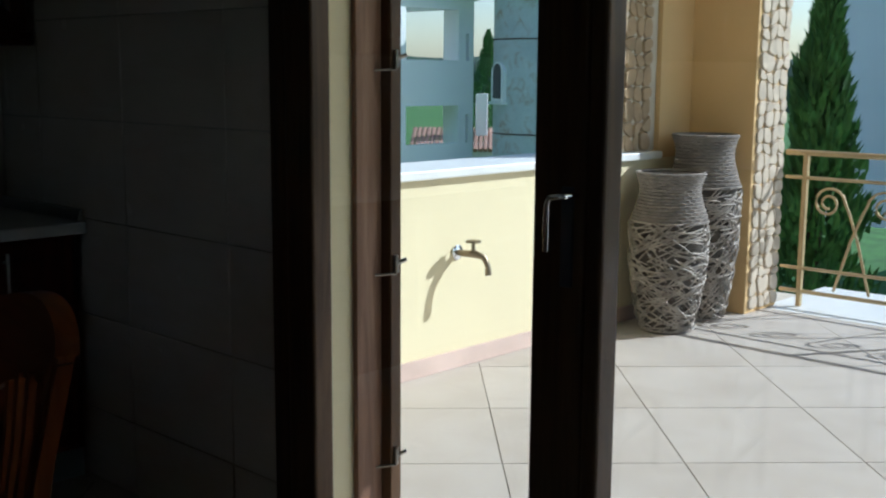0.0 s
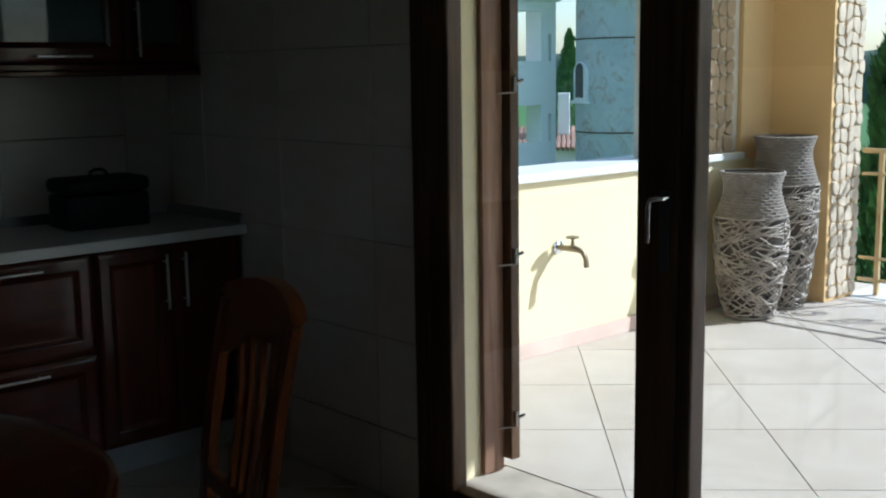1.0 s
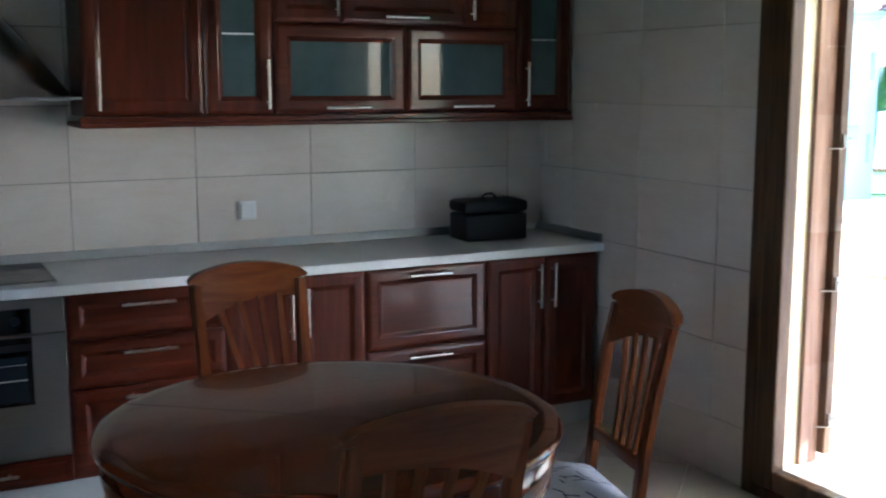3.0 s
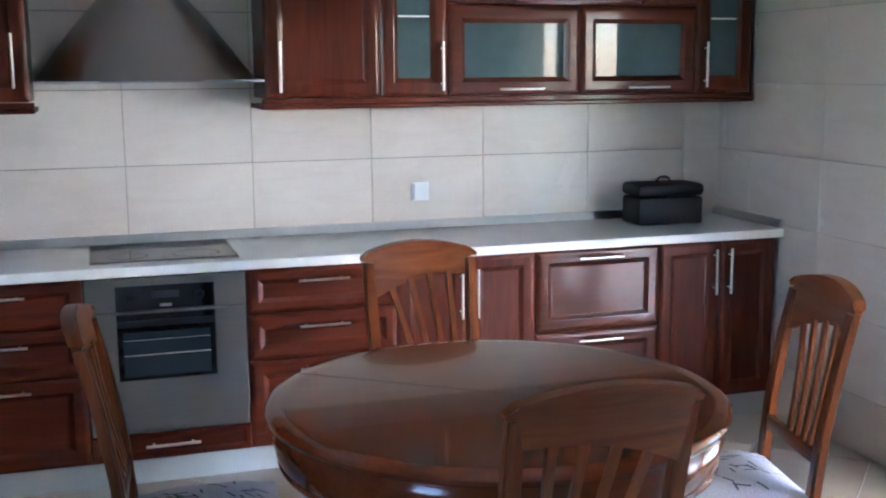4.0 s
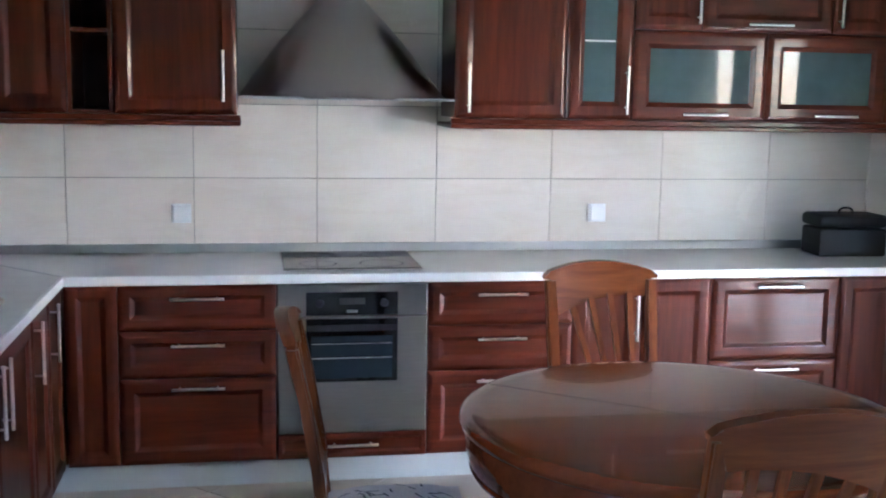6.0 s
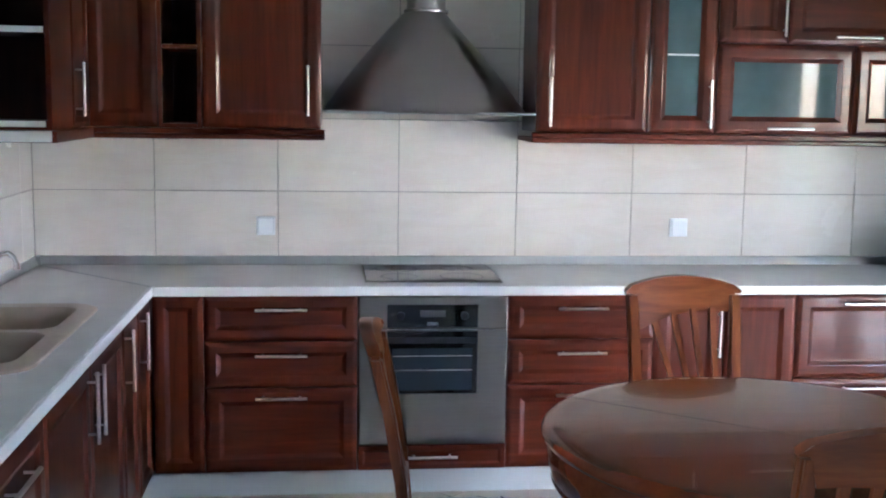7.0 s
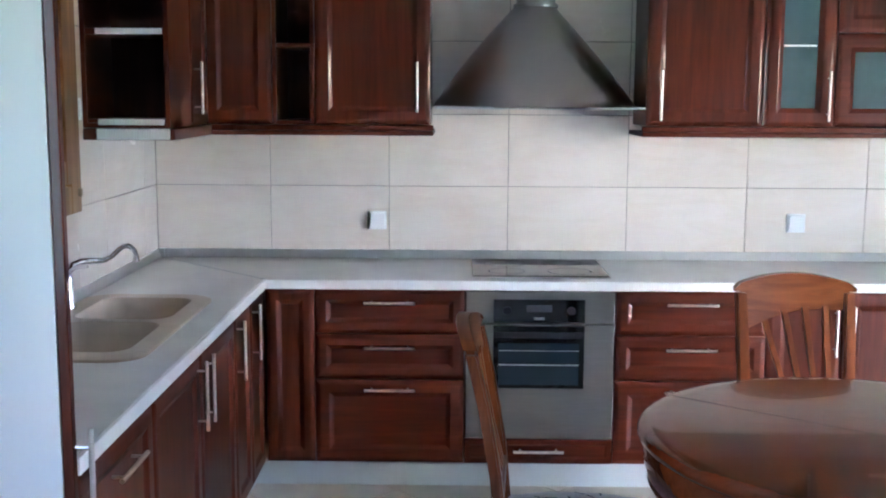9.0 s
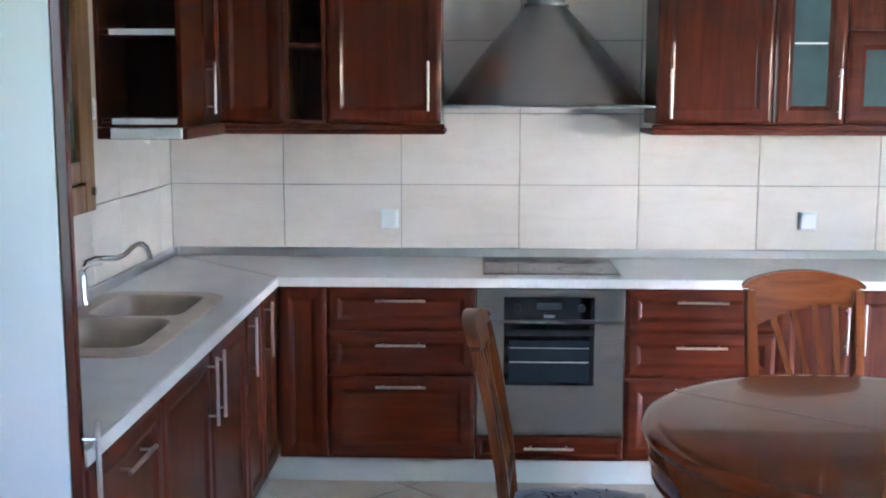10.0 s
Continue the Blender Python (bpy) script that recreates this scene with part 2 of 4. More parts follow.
def rings(bm, w, h, profile, back=True):
    """A panel w by h that faces -y, its lower corner at the origin; profile: inset and depth of each ring."""
    prev = None
    first = None
    for ins, d in profile:
        cur = [bm.verts.new((x, d, z)) for x, z in ((ins, ins), (w - ins, ins), (w - ins, h - ins), (ins, h - ins))]
        if prev:
            for i in range(4):
                bm.faces.new((prev[i], prev[(i + 1) % 4], cur[(i + 1) % 4], cur[i]))
        else:
            first = cur
        prev = cur
    bm.faces.new(prev)
    if back:
        bm.faces.new(first[::-1])
    return bm


def tube(bm, pts, radius, sides=8, caps=True):
    """A round bar along pts; radius a number or a list."""
    pts = [Vector(p) for p in pts]
    last = []
    for i, p in enumerate(pts):
        d = (pts[min(i + 1, len(pts) - 1)] - pts[max(i - 1, 0)]).normalized()
        q = d.to_track_quat("Z", "Y")
        r = radius[i] if isinstance(radius, (list, tuple)) else radius
        ring = [bm.verts.new(p + q @ Vector((r * math.cos(a), r * math.sin(a), 0))) for a in (2 * math.pi * k / sides for k in range(sides))]
        if last:
            for k in range(sides):
                bm.faces.new((last[k], last[(k + 1) % sides], ring[(k + 1) % sides], ring[k]))
        elif caps:
            bm.faces.new(ring[::-1])
        last = ring
    if caps:
        bm.faces.new(last)
    return bm


def lathe(bm, profile, sides=32, close=True):
    """Turns (radius, height) pairs round z."""
    last = None
    for r, z in profile:
        ring = [bm.verts.new((r * math.cos(a), r * math.sin(a), z)) for a in (2 * math.pi * k / sides for k in range(sides))]
        if last:
            for k in range(sides):
                bm.faces.new((last[k], last[(k + 1) % sides], ring[(k + 1) % sides], ring[k]))
        elif close:
            bm.faces.new(ring[::-1])
        last = ring
    if close:
        bm.faces.new(last)
    return bm


# ---- structure ----
RW = 4.56          # right wall, inner face
FZ = 0.10          # terrace level
structure("floor", made_box(-0.3, RW + 0.30, -7.6, 0.2, -0.12, -0.009), FLOOR_GROUT_M, "tiled kitchen floor laid on the diagonal", "floor")
structure("ceiling", made_box(-0.3, RW + 0.3, -7.6, 0.2, 2.75, 2.9), PLASTER_M, "plain white ceiling", "ceiling")
structure("wall_north", made_box(-0.3, RW + 0.3, 0.012, 0.25, -0.1, 2.75), GROUT_M, "kitchen wall clad in cream tiles", "wall")
bm = bmesh.new()
box(bm, -0.25, -0.012, -1.06, 0.012, -0.1, 2.75)
box(bm, -0.25, -0.012, -2.40, -1.06, -0.1, 1.235)
box(bm, -0.25, -0.012, -2.40, -1.06, 2.25, 2.75)
box(bm, -0.25, -0.012, -4.02, -2.40, -0.1, 2.75)
# added opening, out of view, for the fill lamp: sill and head boxes
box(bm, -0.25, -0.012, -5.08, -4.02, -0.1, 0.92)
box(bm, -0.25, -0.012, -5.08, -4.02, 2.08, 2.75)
box(bm, -0.25, -0.012, -7.5, -5.08, -0.1, 2.75)
structure("wall_west", bm, PLASTER_M, "plastered wall with a window over the sink", "wall")
bm = bmesh.new()
box(bm, RW + 0.012, RW + 0.3, -1.622, 0.012, -0.1, 2.75)
box(bm, RW + 0.012, RW + 0.3, -3.655, -1.622, 2.20, 2.75)
box(bm, RW + 0.012, RW + 0.3, -7.5, -3.655, -0.1, 2.75)
structure("wall_east", bm, PLASTER_M, "wall with the wide terrace door", "wall")
structure("wall_south", made_box(-0.25, RW + 0.3, -7.6, -7.4, -0.1, 2.75), PLASTER_M, "plain plastered wall", "wall")
structure("corner_pilaster", made_box(4.36, RW, -0.012, 0.006, 0.9, 2.7), TILE_M, "shallow tiled strip in the corner", "trim")

# ---- fronts, handles, units ----
EDGE = [(0, 0.0), (0, -0.0120), (0.002, -0.0142), (0.007, -0.0165), (0.013, -0.0190), (0.018, -0.0204), (0.023, -0.0210)]
DOOR = EDGE + [(0.054, -0.0208), (0.058, -0.0198), (0.068, -0.0140), (0.075, -0.0112), (0.078, -0.0108), (0.082, -0.0108)]
SLIM = EDGE + [(0.044, -0.0208), (0.048, -0.0198), (0.058, -0.0140), (0.064, -0.0112), (0.067, -0.0108), (0.071, -0.0108)]
GLAZED = EDGE + [(0.056, -0.0210), (0.060, -0.0198), (0.070, -0.0130), (0.078, -0.0080), (0.078, 0.0)]


def handle(parent, x, z, length, upright, depth=-0.021):
    bm = bmesh.new()
    d = depth - 0.030
    e = length * 0.36
    if upright:
        tube(bm, [(x, d, z - length / 2), (x, d, z + length / 2)], 0.006, 10)
        for s in (-e, e):
            tube(bm, [(x, depth + 0.002, z + s), (x, d, z + s)], 0.004, 8)
    else:
        tube(bm, [(x - length / 2, d, z), (x + length / 2, d, z)], 0.006, 10)
        for s in (-e, e):
            tube(bm, [(x + s, depth + 0.002, z), (x + s, d, z)], 0.004, 8)
    return part("handle", bm, HANDLE_M, parent, "brushed steel bar handle", True)


def front(parent, x, z, w, h, hx=None, hz=None, length=0.21, upright=True, profile=None, name="door", mat=None):
    """A panelled front on the plane y = 0 of a unit; hx, hz: the handle's middle."""
    g = 0.0015
    prof = profile or (DOOR if min(w, h) > 0.26 else SLIM)
    bm = rings(bmesh.new(), w - 2 * g, h - 2 * g, prof, prof is not GLAZED)
    ob = part(name, bm, mat or (WOOD_V if h >= w * 0.9 else WOOD_X), parent)
    ob.location = (x + g, 0, z + g)
    if prof is GLAZED:
        p = part("pane", made_box(0.076, w - 0.079, -0.008, -0.004, 0.076, h - 0.079), FROST_M, ob, "frosted blue-green glass")
    if hx is not None:
        handle(ob, hx - x - g, hz - z - g, length, upright)
    return ob


BASE_Z, BASE_T = 0.117, 0.862
UPPER_Z, UPPER_T = 1.53, 2.28


def base_unit(name, at, width, label, turn=0.0, depth=0.56, top=BASE_T):
    u = thing(name, at, label, "cabinet", "kitchen base units", turn)
    bm = bmesh.new()
    box(bm, 0.001, width - 0.001, 0.001, depth, BASE_Z, top, 0.001)
    part("body", bm, WOOD_V, u)
    return u


def drawers(u, w, splits, hlen=0.21):
    for a, b in zip(splits, splits[1:]):
        lo, hi = b, a
        front(u, 0, lo, w, hi - lo, w / 2, hi - 0.055 if hi - lo < 0.3 else hi - 0.04, hlen, False,
              name="drawer_front", profile=SLIM if hi - lo < 0.3 else DOOR, mat=WOOD_X)


FY = -0.579
u = base_unit("corner_cabinet", (0.60, FY, 0), 0.206, "cherry corner base unit with a narrow panelled door")
front(u, 0, BASE_Z, 0.206, BASE_T - BASE_Z, profile=SLIM)
u = base_unit("drawer_cabinet", (0.806, FY, 0), 0.624, "cherry base unit with three drawers beside the oven")
drawers(u, 0.624, [BASE_T, 0.672, 0.478, BASE_Z])
u = base_unit("drawer_cabinet", (2.055, FY, 0), 0.625, "cherry base unit with three drawers behind a chair")
drawers(u, 0.625, [BASE_T, 0.672, 0.478, BASE_Z])
u = base_unit("door_cabinet", (2.68, FY, 0), 0.31, "narrow cherry base unit with one panelled door")
front(u, 0, BASE_Z, 0.31, BASE_T - BASE_Z, 0.28, 0.70)
u = base_unit("door_cabinet", (2.99, FY, 0), 0.317, "narrow cherry base unit with one panelled door")
front(u, 0, BASE_Z, 0.317, BASE_T - BASE_Z, 0.04, 0.70)
u = base_unit("drawer_cabinet", (3.307, FY, 0), 0.607, "cherry base unit with two deep panelled drawers")
drawers(u, 0.607, [BASE_T, 0.490, BASE_Z])
u = base_unit("double_door_cabinet", (3.914, FY, 0), 0.606, "cherry base unit with two doors beside the wall")
front(u, 0, BASE_Z, 0.313, BASE_T - BASE_Z, 0.275, 0.72)
front(u, 0.313, BASE_Z, 0.293, BASE_T - BASE_Z, 0.352, 0.72)

# oven unit
u = base_unit("oven_cabinet", (1.43, FY, 0), 0.625, "cherry housing under the built-in oven with a low drawer")
front(u, 0, BASE_Z, 0.625, 0.225 - BASE_Z, 0.312, 0.178, 0.21, False, profile=[(0, 0), (0, -0.017), (0.004, -0.021), (0.02, -0.021), (0.03, -0.014), (0.034, -0.014)], name="drawer_front")
oven = thing("oven", (1.43, FY, 0), "built-in stainless steel oven with black glass door", "oven")
bm = bmesh.new()
box(bm, 0.006, 0.619, -0.022, -0.002, 0.722, 0.855, 0.002)
part("control_panel", bm, STEEL_M, oven)
dr = part("door", made_box(0.006, 0.619, -0.024, -0.002, 0.229, 0.717, bev=0.002), STEEL_M, oven)
bm = bmesh.new()
box(bm, 0.119, 0.496, -0.028, -0.0245, 0.447, 0.712, 0.001)
gl = part("door_glass", bm, BLACK_GLASS_M, dr, "black glass oven window")
box_top = made_box(0.119, 0.496, -0.028, -0.0225, 0.727, 0.823, bev=0.001)
cp = part("display_panel", box_top, BLACK_GLASS_M, oven, "black glass control strip")
for kx in (0.175, 0.44):
    bm = lathe(bmesh.new(), [(0.017, 0), (0.017, 0.006), (0.015, 0.009)], 20)
    part("knob", bm, BLACK_M, oven, smooth=True, m=pose(kx, -0.028, 0.778, 90, 0, 0))
part("display", made_box(0.255, 0.36, -0.030, -0.0285, 0.772, 0.80), DARK_GREY_M, oven)
part("badge", made_box(0.285, 0.33, -0.0300, -0.0285, 0.738, 0.749), HANDLE_M, oven)
part("inner_window", made_box(0.140, 0.475, -0.0292, -0.0282, 0.462, 0.640), OVEN_GLASS_M, dr, "bluish inner oven window")
part("rack", tube(bmesh.new(), [(0.142, -0.0296, 0.548), (0.473, -0.0296, 0.548)], 0.0028, 6), HANDLE_M, oven)
part("rack", tube(bmesh.new(), [(0.142, -0.0296, 0.608), (0.473, -0.0296, 0.608)], 0.0012, 6), HANDLE_M, oven)
part("door_handle", made_box(0.119, 0.496, -0.036, -0.0285, 0.662, 0.688, bev=0.003), BLACK_M, dr, "flat black grip strip")

# left run, facing +x
FX = 0.579
def left_unit(name, y, width, label, top=BASE_T):
    return base_unit(name, (FX, y - width, 0), width, label, 90.0, 0.56, top)


LEFT = [(-0.62, 0.29, 0.04, False), (-0.91, 0.30, 0.03, False), (-1.21, 0.53, 0.05, True), (-1.74, 0.53, 0.483, True)]
for y, w, hx, flag in LEFT:
    u = left_unit("sink_cabinet" if flag else "door_cabinet", y, w, "cherry base unit under the sink" if flag else "narrow cherry base unit with one door", 0.70 if y < -0.7 else BASE_T)
    front(u, 0, BASE_Z, w, BASE_T - BASE_Z, hx, 0.735, 0.22)
u = left_unit("drawer_cabinet", -2.27, 0.58, "cherry base unit with a panelled front near the tall door")
front(u, 0, BASE_Z, 0.58, BASE_T - BASE_Z, 0.305, 0.775, 0.21, False)

# plinth, worktop, strips
bm = bmesh.new()
box(bm, 0.54, RW - 0.02, -0.545, -0.53, 0.0, BASE_Z - 0.002, 0.001)
box(bm, 0.525, 0.54, -2.86, -0.53, 0.0, BASE_Z - 0.002, 0.001)
tagged(part("plinth", bm, PLINTH_M), "pale grey plinth under the base units", "plinth", kind="structure")
wt = thing("worktop", (0, 0, 0), "pale laminate corner worktop with a white front edge", "worktop")
part("back_top", made_box(0.004, RW - 0.015, -0.606, -0.002, 0.866, 0.902, bev=0.003), WORKTOP_M, wt)
part("front_edge", made_box(0.61, RW - 0.015, -0.622, -0.607, 0.863, 0.902, bev=0.003), EDGE_M, wt, "white front edge")
# side top in four lengths round the cut-out for the sink
for a in ((0.004, 0.596, -1.06, -0.607), (0.004, 0.596, -2.86, -2.02), (0.004, 0.06, -2.02, -1.06), (0.47, 0.596, -2.02, -1.06)):
    part("side_top", made_box(a[0], a[1], a[2], a[3], 0.866, 0.902), WORKTOP_M, wt)
part("side_edge", made_box(0.597, 0.610, -2.86, -0.607, 0.863, 0.902, bev=0.003), EDGE_M, wt, "white front edge")
bm = bmesh.new()
box(bm, -0.008, 0.008, -0.0, 0.86, 0.9021, 0.9040)
part("joint_strip", bm, ALU_M, wt, "aluminium joint strip", m=pose(0.606, -0.612, 0, 0, 0, 44.5))
sp = thing("splash_strip", (0, 0, 0), "brushed aluminium upstand along the worktop", "trim")
prof = [(0, 0), (0.020, 0.003), (0.017, 0.012), (0.006, 0.038), (0, 0.040)]
def strip(length, m):
    bm = bmesh.new()
    a = [bm.verts.new((0, -y, z)) for y, z in prof]
    b = [bm.verts.new((length, -y, z)) for y, z in prof]
    for i in range(5):
        bm.faces.new((a[i], a[(i + 1) % 5], b[(i + 1) % 5], b[i]))
    bm.faces.new(a[::-1])
    bm.faces.new(b)
    part("strip", bm, ALU_M, sp, m=m)


strip(RW - 0.03, pose(0.012, -0.002, 0.9025))
strip(2.8, pose(0.003, -2.84, 0.9025, 0, 0, 90))
strip(0.58, pose(RW - 0.016, -0.022, 0.9025, 0, 0, -90))
part("corner_cap", made_box(0.006, 0.034, -0.034, -0.006, 0.903, 0.946, bev=0.004), PLINTH_M, sp, "grey plastic corner cap")

# ---- hob, hood ----
hob = thing("hob", (1.46, -0.53, 0.902), "black ceramic hob with a steel rim", "hob")
part("rim", made_box(0, 0.58, 0, 0.49, 0.0005, 0.005, bev=0.002), STEEL_M, hob)
part("glass_top", made_box(0.006, 0.574, 0.006, 0.484, 0.0052, 0.0075), BLACK_GLASS_M, hob, "black ceramic glass")
bm = bmesh.new()
for cx, cy, r in ((0.15, 0.13, 0.075), (0.15, 0.35, 0.09), (0.42, 0.13, 0.09), (0.42, 0.36, 0.07)):
    lathe(bm, [(r, 0), (r + 0.002, 0.0004), (r + 0.004, 0)], 40, False)
    bmesh.ops.translate(bm, vec=(cx, cy, 0.0077), verts=bm.verts[-120:])
part("ring_marks", bm, DARK_GREY_M, hob)


def hood():
    h = thing("cooker_hood", (1.735, -0.004, 1.60), "stainless steel chimney hood over the hob", "cooker hood")
    bm = bmesh.new()
    n = 40
    def ring(hw, d, z, p):
        out = []
        for k in range(n + 1):
            a = math.pi + math.pi * k / n
            c, s = math.cos(a), math.sin(a)
            out.append(bm.verts.new((hw * math.copysign(abs(c) ** p, c), d * -abs(s) ** p, z)))
        return out
    rows = [ring(0.452, 0.47, 0.004, 0.62), ring(0.454, 0.473, 0.010, 0.62)]
    for k in range(19):
        f = k / 18
        e = f ** 1.12 if f < 0.8 else f
        bulge = (1 - f) * 0.90 + 0.10 * (1 - f) ** 2
        hw = 0.098 + 0.350 * (bulge + 0.070 * math.sin(math.pi * f))
        d = 0.225 + 0.242 * bulge
        rows.append(ring(hw, d, 0.016 + 0.425 * f, 0.64 + 0.26 * f))
    for a, b in zip(rows, rows[1:]):
        for k in range(n):
            bm.faces.new((a[k], a[k + 1], b[k + 1], b[k]))
    bm.faces.new(rows[0][::-1])
    part("canopy", bm, HOOD_M, h, "flared steel canopy", True)
    part("lip", made_box(-0.44, 0.44, -0.462, -0.01, 0.0, 0.012, bev=0.004), ALU_M, h, "polished lower lip")
    part("chimney", lathe(bmesh.new(), [(0.086, 0.441), (0.086, 1.14)], 40), HOOD_M, h, "round steel chimney", True, pose(0, -0.125, 0))
    part("collar", lathe(bmesh.new(), [(0.098, 0.440), (0.100, 0.446), (0.098, 0.453), (0.087, 0.455)], 40, False), HOOD_M, h, smooth=True, m=pose(0, -0.125, 0))
    bm = tube(bmesh.new(), [(-0.10, -0.474, 0.007), (0.10, -0.474, 0.007)], 0.0035, 6)
    part("switch_strip", bm, CHROME_M, h)


hood()

# ---- wall units ----
def upper_unit(name, at, width, label, turn=0.0, depth=0.32, closed=True, base=UPPER_Z, top=UPPER_T):
    u = thing(name, at, label, "wall cabinet", "kitchen wall units", turn)
    bm = bmesh.new()
    if closed:
        box(bm, 0.001, width - 0.001, 0.001, depth, base + 0.0005, top - 0.0005, 0.001)
        part("body", bm, WOOD_V, u)
    else:
        bm.free()
        part("side_panel", made_box(0.001, 0.019, 0.0, depth, UPPER_Z, UPPER_T, bev=0.001), WOOD_V, u)
        part("side_panel", made_box(width - 0.019, width - 0.001, 0.0, depth, UPPER_Z, UPPER_T, bev=0.001), WOOD_V, u)
        part("back_panel", made_box(0.0192, width - 0.0192, depth - 0.012, depth - 0.002, UPPER_Z, UPPER_T), WOOD_RECESS, u)
        part("base_panel", made_box(0.0192, width - 0.0192, 0.0, depth - 0.0125, UPPER_Z, UPPER_Z + 0.018), WOOD_X, u)
        part("top_panel", made_box(0.0192, width - 0.0192, 0.0, depth - 0.0125, UPPER_T - 0.018, UPPER_T), WOOD_X, u)
    return u


UY = -0.329
def valance(x0, x1, label, y0=-0.362):
    v = thing("light_valance", (x0, 0, 1.485), label, "trim")
    part("board", made_box(0, x1 - x0, y0, -0.002, 0.0, 0.020, bev=0.004), WOOD_X, v)
    part("rail", made_box(0, x1 - x0, y0 + 0.006, y0 + 0.024, 0.0205, 0.0445, bev=0.004), WOOD_X, v)


UH = UPPER_T - UPPER_Z
u = upper_unit("wall_cabinet", (0.308, UY, 0), 0.295, "cherry wall unit with one panelled door")
front(u, 0, UPPER_Z, 0.295, UH)
u = upper_unit("open_shelf_unit", (0.603, UY - 0.02, 0), 0.181, "narrow open cherry wall niche with a shelf", closed=False, depth=0.34)
part("shelf", made_box(0.0195, 0.161, 0.01, 0.32, 1.855, 1.873, bev=0.002), WOOD_X, u)
u = upper_unit("wall_cabinet", (0.784, UY, 0), 0.494, "cherry wall unit with one wide door beside the hood")
front(u, 0, UPPER_Z, 0.494, UH, 0.438, 1.69, 0.21)
valance(0.30, 1.292, "cherry moulding under the wall units")
u = upper_unit("wall_cabinet", (2.195, UY, 0), 0.495, "cherry wall unit with one wide door beside the hood")
front(u, 0, UPPER_Z, 0.495, UH, 0.060, 1.66, 0.21)
u = upper_unit("glazed_wall_cabinet", (2.69, UY, 0), 0.304, "cherry wall unit with a tall frosted glass door")
front(u, 0, UPPER_Z, 0.304, UH, 0.272, 1.66, 0.21, profile=GLAZED)
MID = UPPER_Z + 0.395
for gx, gw in ((2.994, 0.63), (3.624, 0.59)):
    u = upper_unit("glazed_wall_cabinet", (gx, UY, 0), gw, "cherry wall unit with a frosted glass flap", top=MID)
    front(u, 0, UPPER_Z, gw, 0.395, 0.335, UPPER_Z + 0.028, 0.21, False, profile=GLAZED, name="glass_flap")
u = upper_unit("top_cabinet", (2.994, UY, 0), 0.315, "small cherry wall unit above the glass flaps", base=MID)
front(u, 0, MID, 0.315, UPPER_T - MID, 0.288, MID + 0.135, 0.21)
u = upper_unit("top_cabinet", (3.309, UY, 0), 0.62, "wide cherry flap unit above the glass flaps", base=MID)
front(u, 0, MID, 0.62, UPPER_T - MID, 0.31, MID + 0.034, 0.21, False, name="flap")
u = upper_unit("top_cabinet", (3.929, UY, 0), 0.285, "small cherry wall unit above the glass flaps", base=MID)
front(u, 0, MID, 0.285, UPPER_T - MID, 0.030, MID + 0.135, 0.21)
u = upper_unit("glazed_wall_cabinet", (4.214, UY, 0), 0.30, "cherry wall unit with a tall frosted glass door by the wall")
front(u, 0, UPPER_Z, 0.30, UH, 0.045, 1.66, 0.21, profile=GLAZED)
for gx, gw in ((2.69, 0.304), (4.214, 0.30)):
    g = bpy.data.objects["glazed_wall_cabinet" if gw == 0.304 else "glazed_wall_cabinet.003"]
    part("glass_shelf", made_box(0.082, gw - 0.084, -0.0098, -0.0088, 1.868, 1.876), SOCKET_M, g, "pale shelf edge behind the glass")
valance(2.18, 4.525, "cherry moulding under the wall units")

# side unit with open shelves, on the left wall
u = upper_unit("end_shelf_unit", (0.0, -0.975, 0), 0.329, "open cherry end shelves with pale shelf edges above the sink", closed=False, depth=0.325)
for zz in (1.553, 1.885):
    part("shelf", made_box(0.0195, 0.309, 0.005, 0.312, zz - 0.012 if zz > 1.6 else 1.549, zz + 0.010, bev=0.001), WOOD_X, u)
    part("shelf_edge", made_box(0.06, 0.305, -0.006, 0.0045, zz - 0.012, zz + 0.010, bev=0.001), EDGE_M, u, "white shelf edge")
part("bottom_edge", made_box(0.06, 0.328, -0.03, -0.0075, 1.488, 1.528, bev=0.003), EDGE_M, u, "white bottom edge")
u2 = upper_unit("side_wall_cabinet", (0.308, -0.645, 0), 0.31, "narrow cherry wall unit in the corner", 90.0, 0.30)
front(u2, 0, UPPER_Z, 0.31, UH, 0.06, 1.68, 0.21, profile=SLIM)
v = thing("light_valance", (0, 0, 1.485), "cherry moulding under the corner wall units", "trim")
part("board", made_box(0.002, 0.345, -0.985, -0.364, 0.0, 0.043, bev=0.004), WOOD_Y, v)

# ---- sink, tap ----
sink = thing("sink", (0.262, -1.54, 0.902), "beige granite double sink set in the worktop", "sink")
def rounded(w, h, r, n=6):
    pts = []
    for cx, cy, a0 in ((w - r, h - r, 0), (-w + r, h - r, 90), (-w + r, -h + r, 180), (w - r, -h + r, 270)):
        for k in range(n + 1):
            a = radians(a0 + 90 * k / n)
            pts.append((cx + r * math.cos(a), cy + r * math.sin(a)))
    return pts


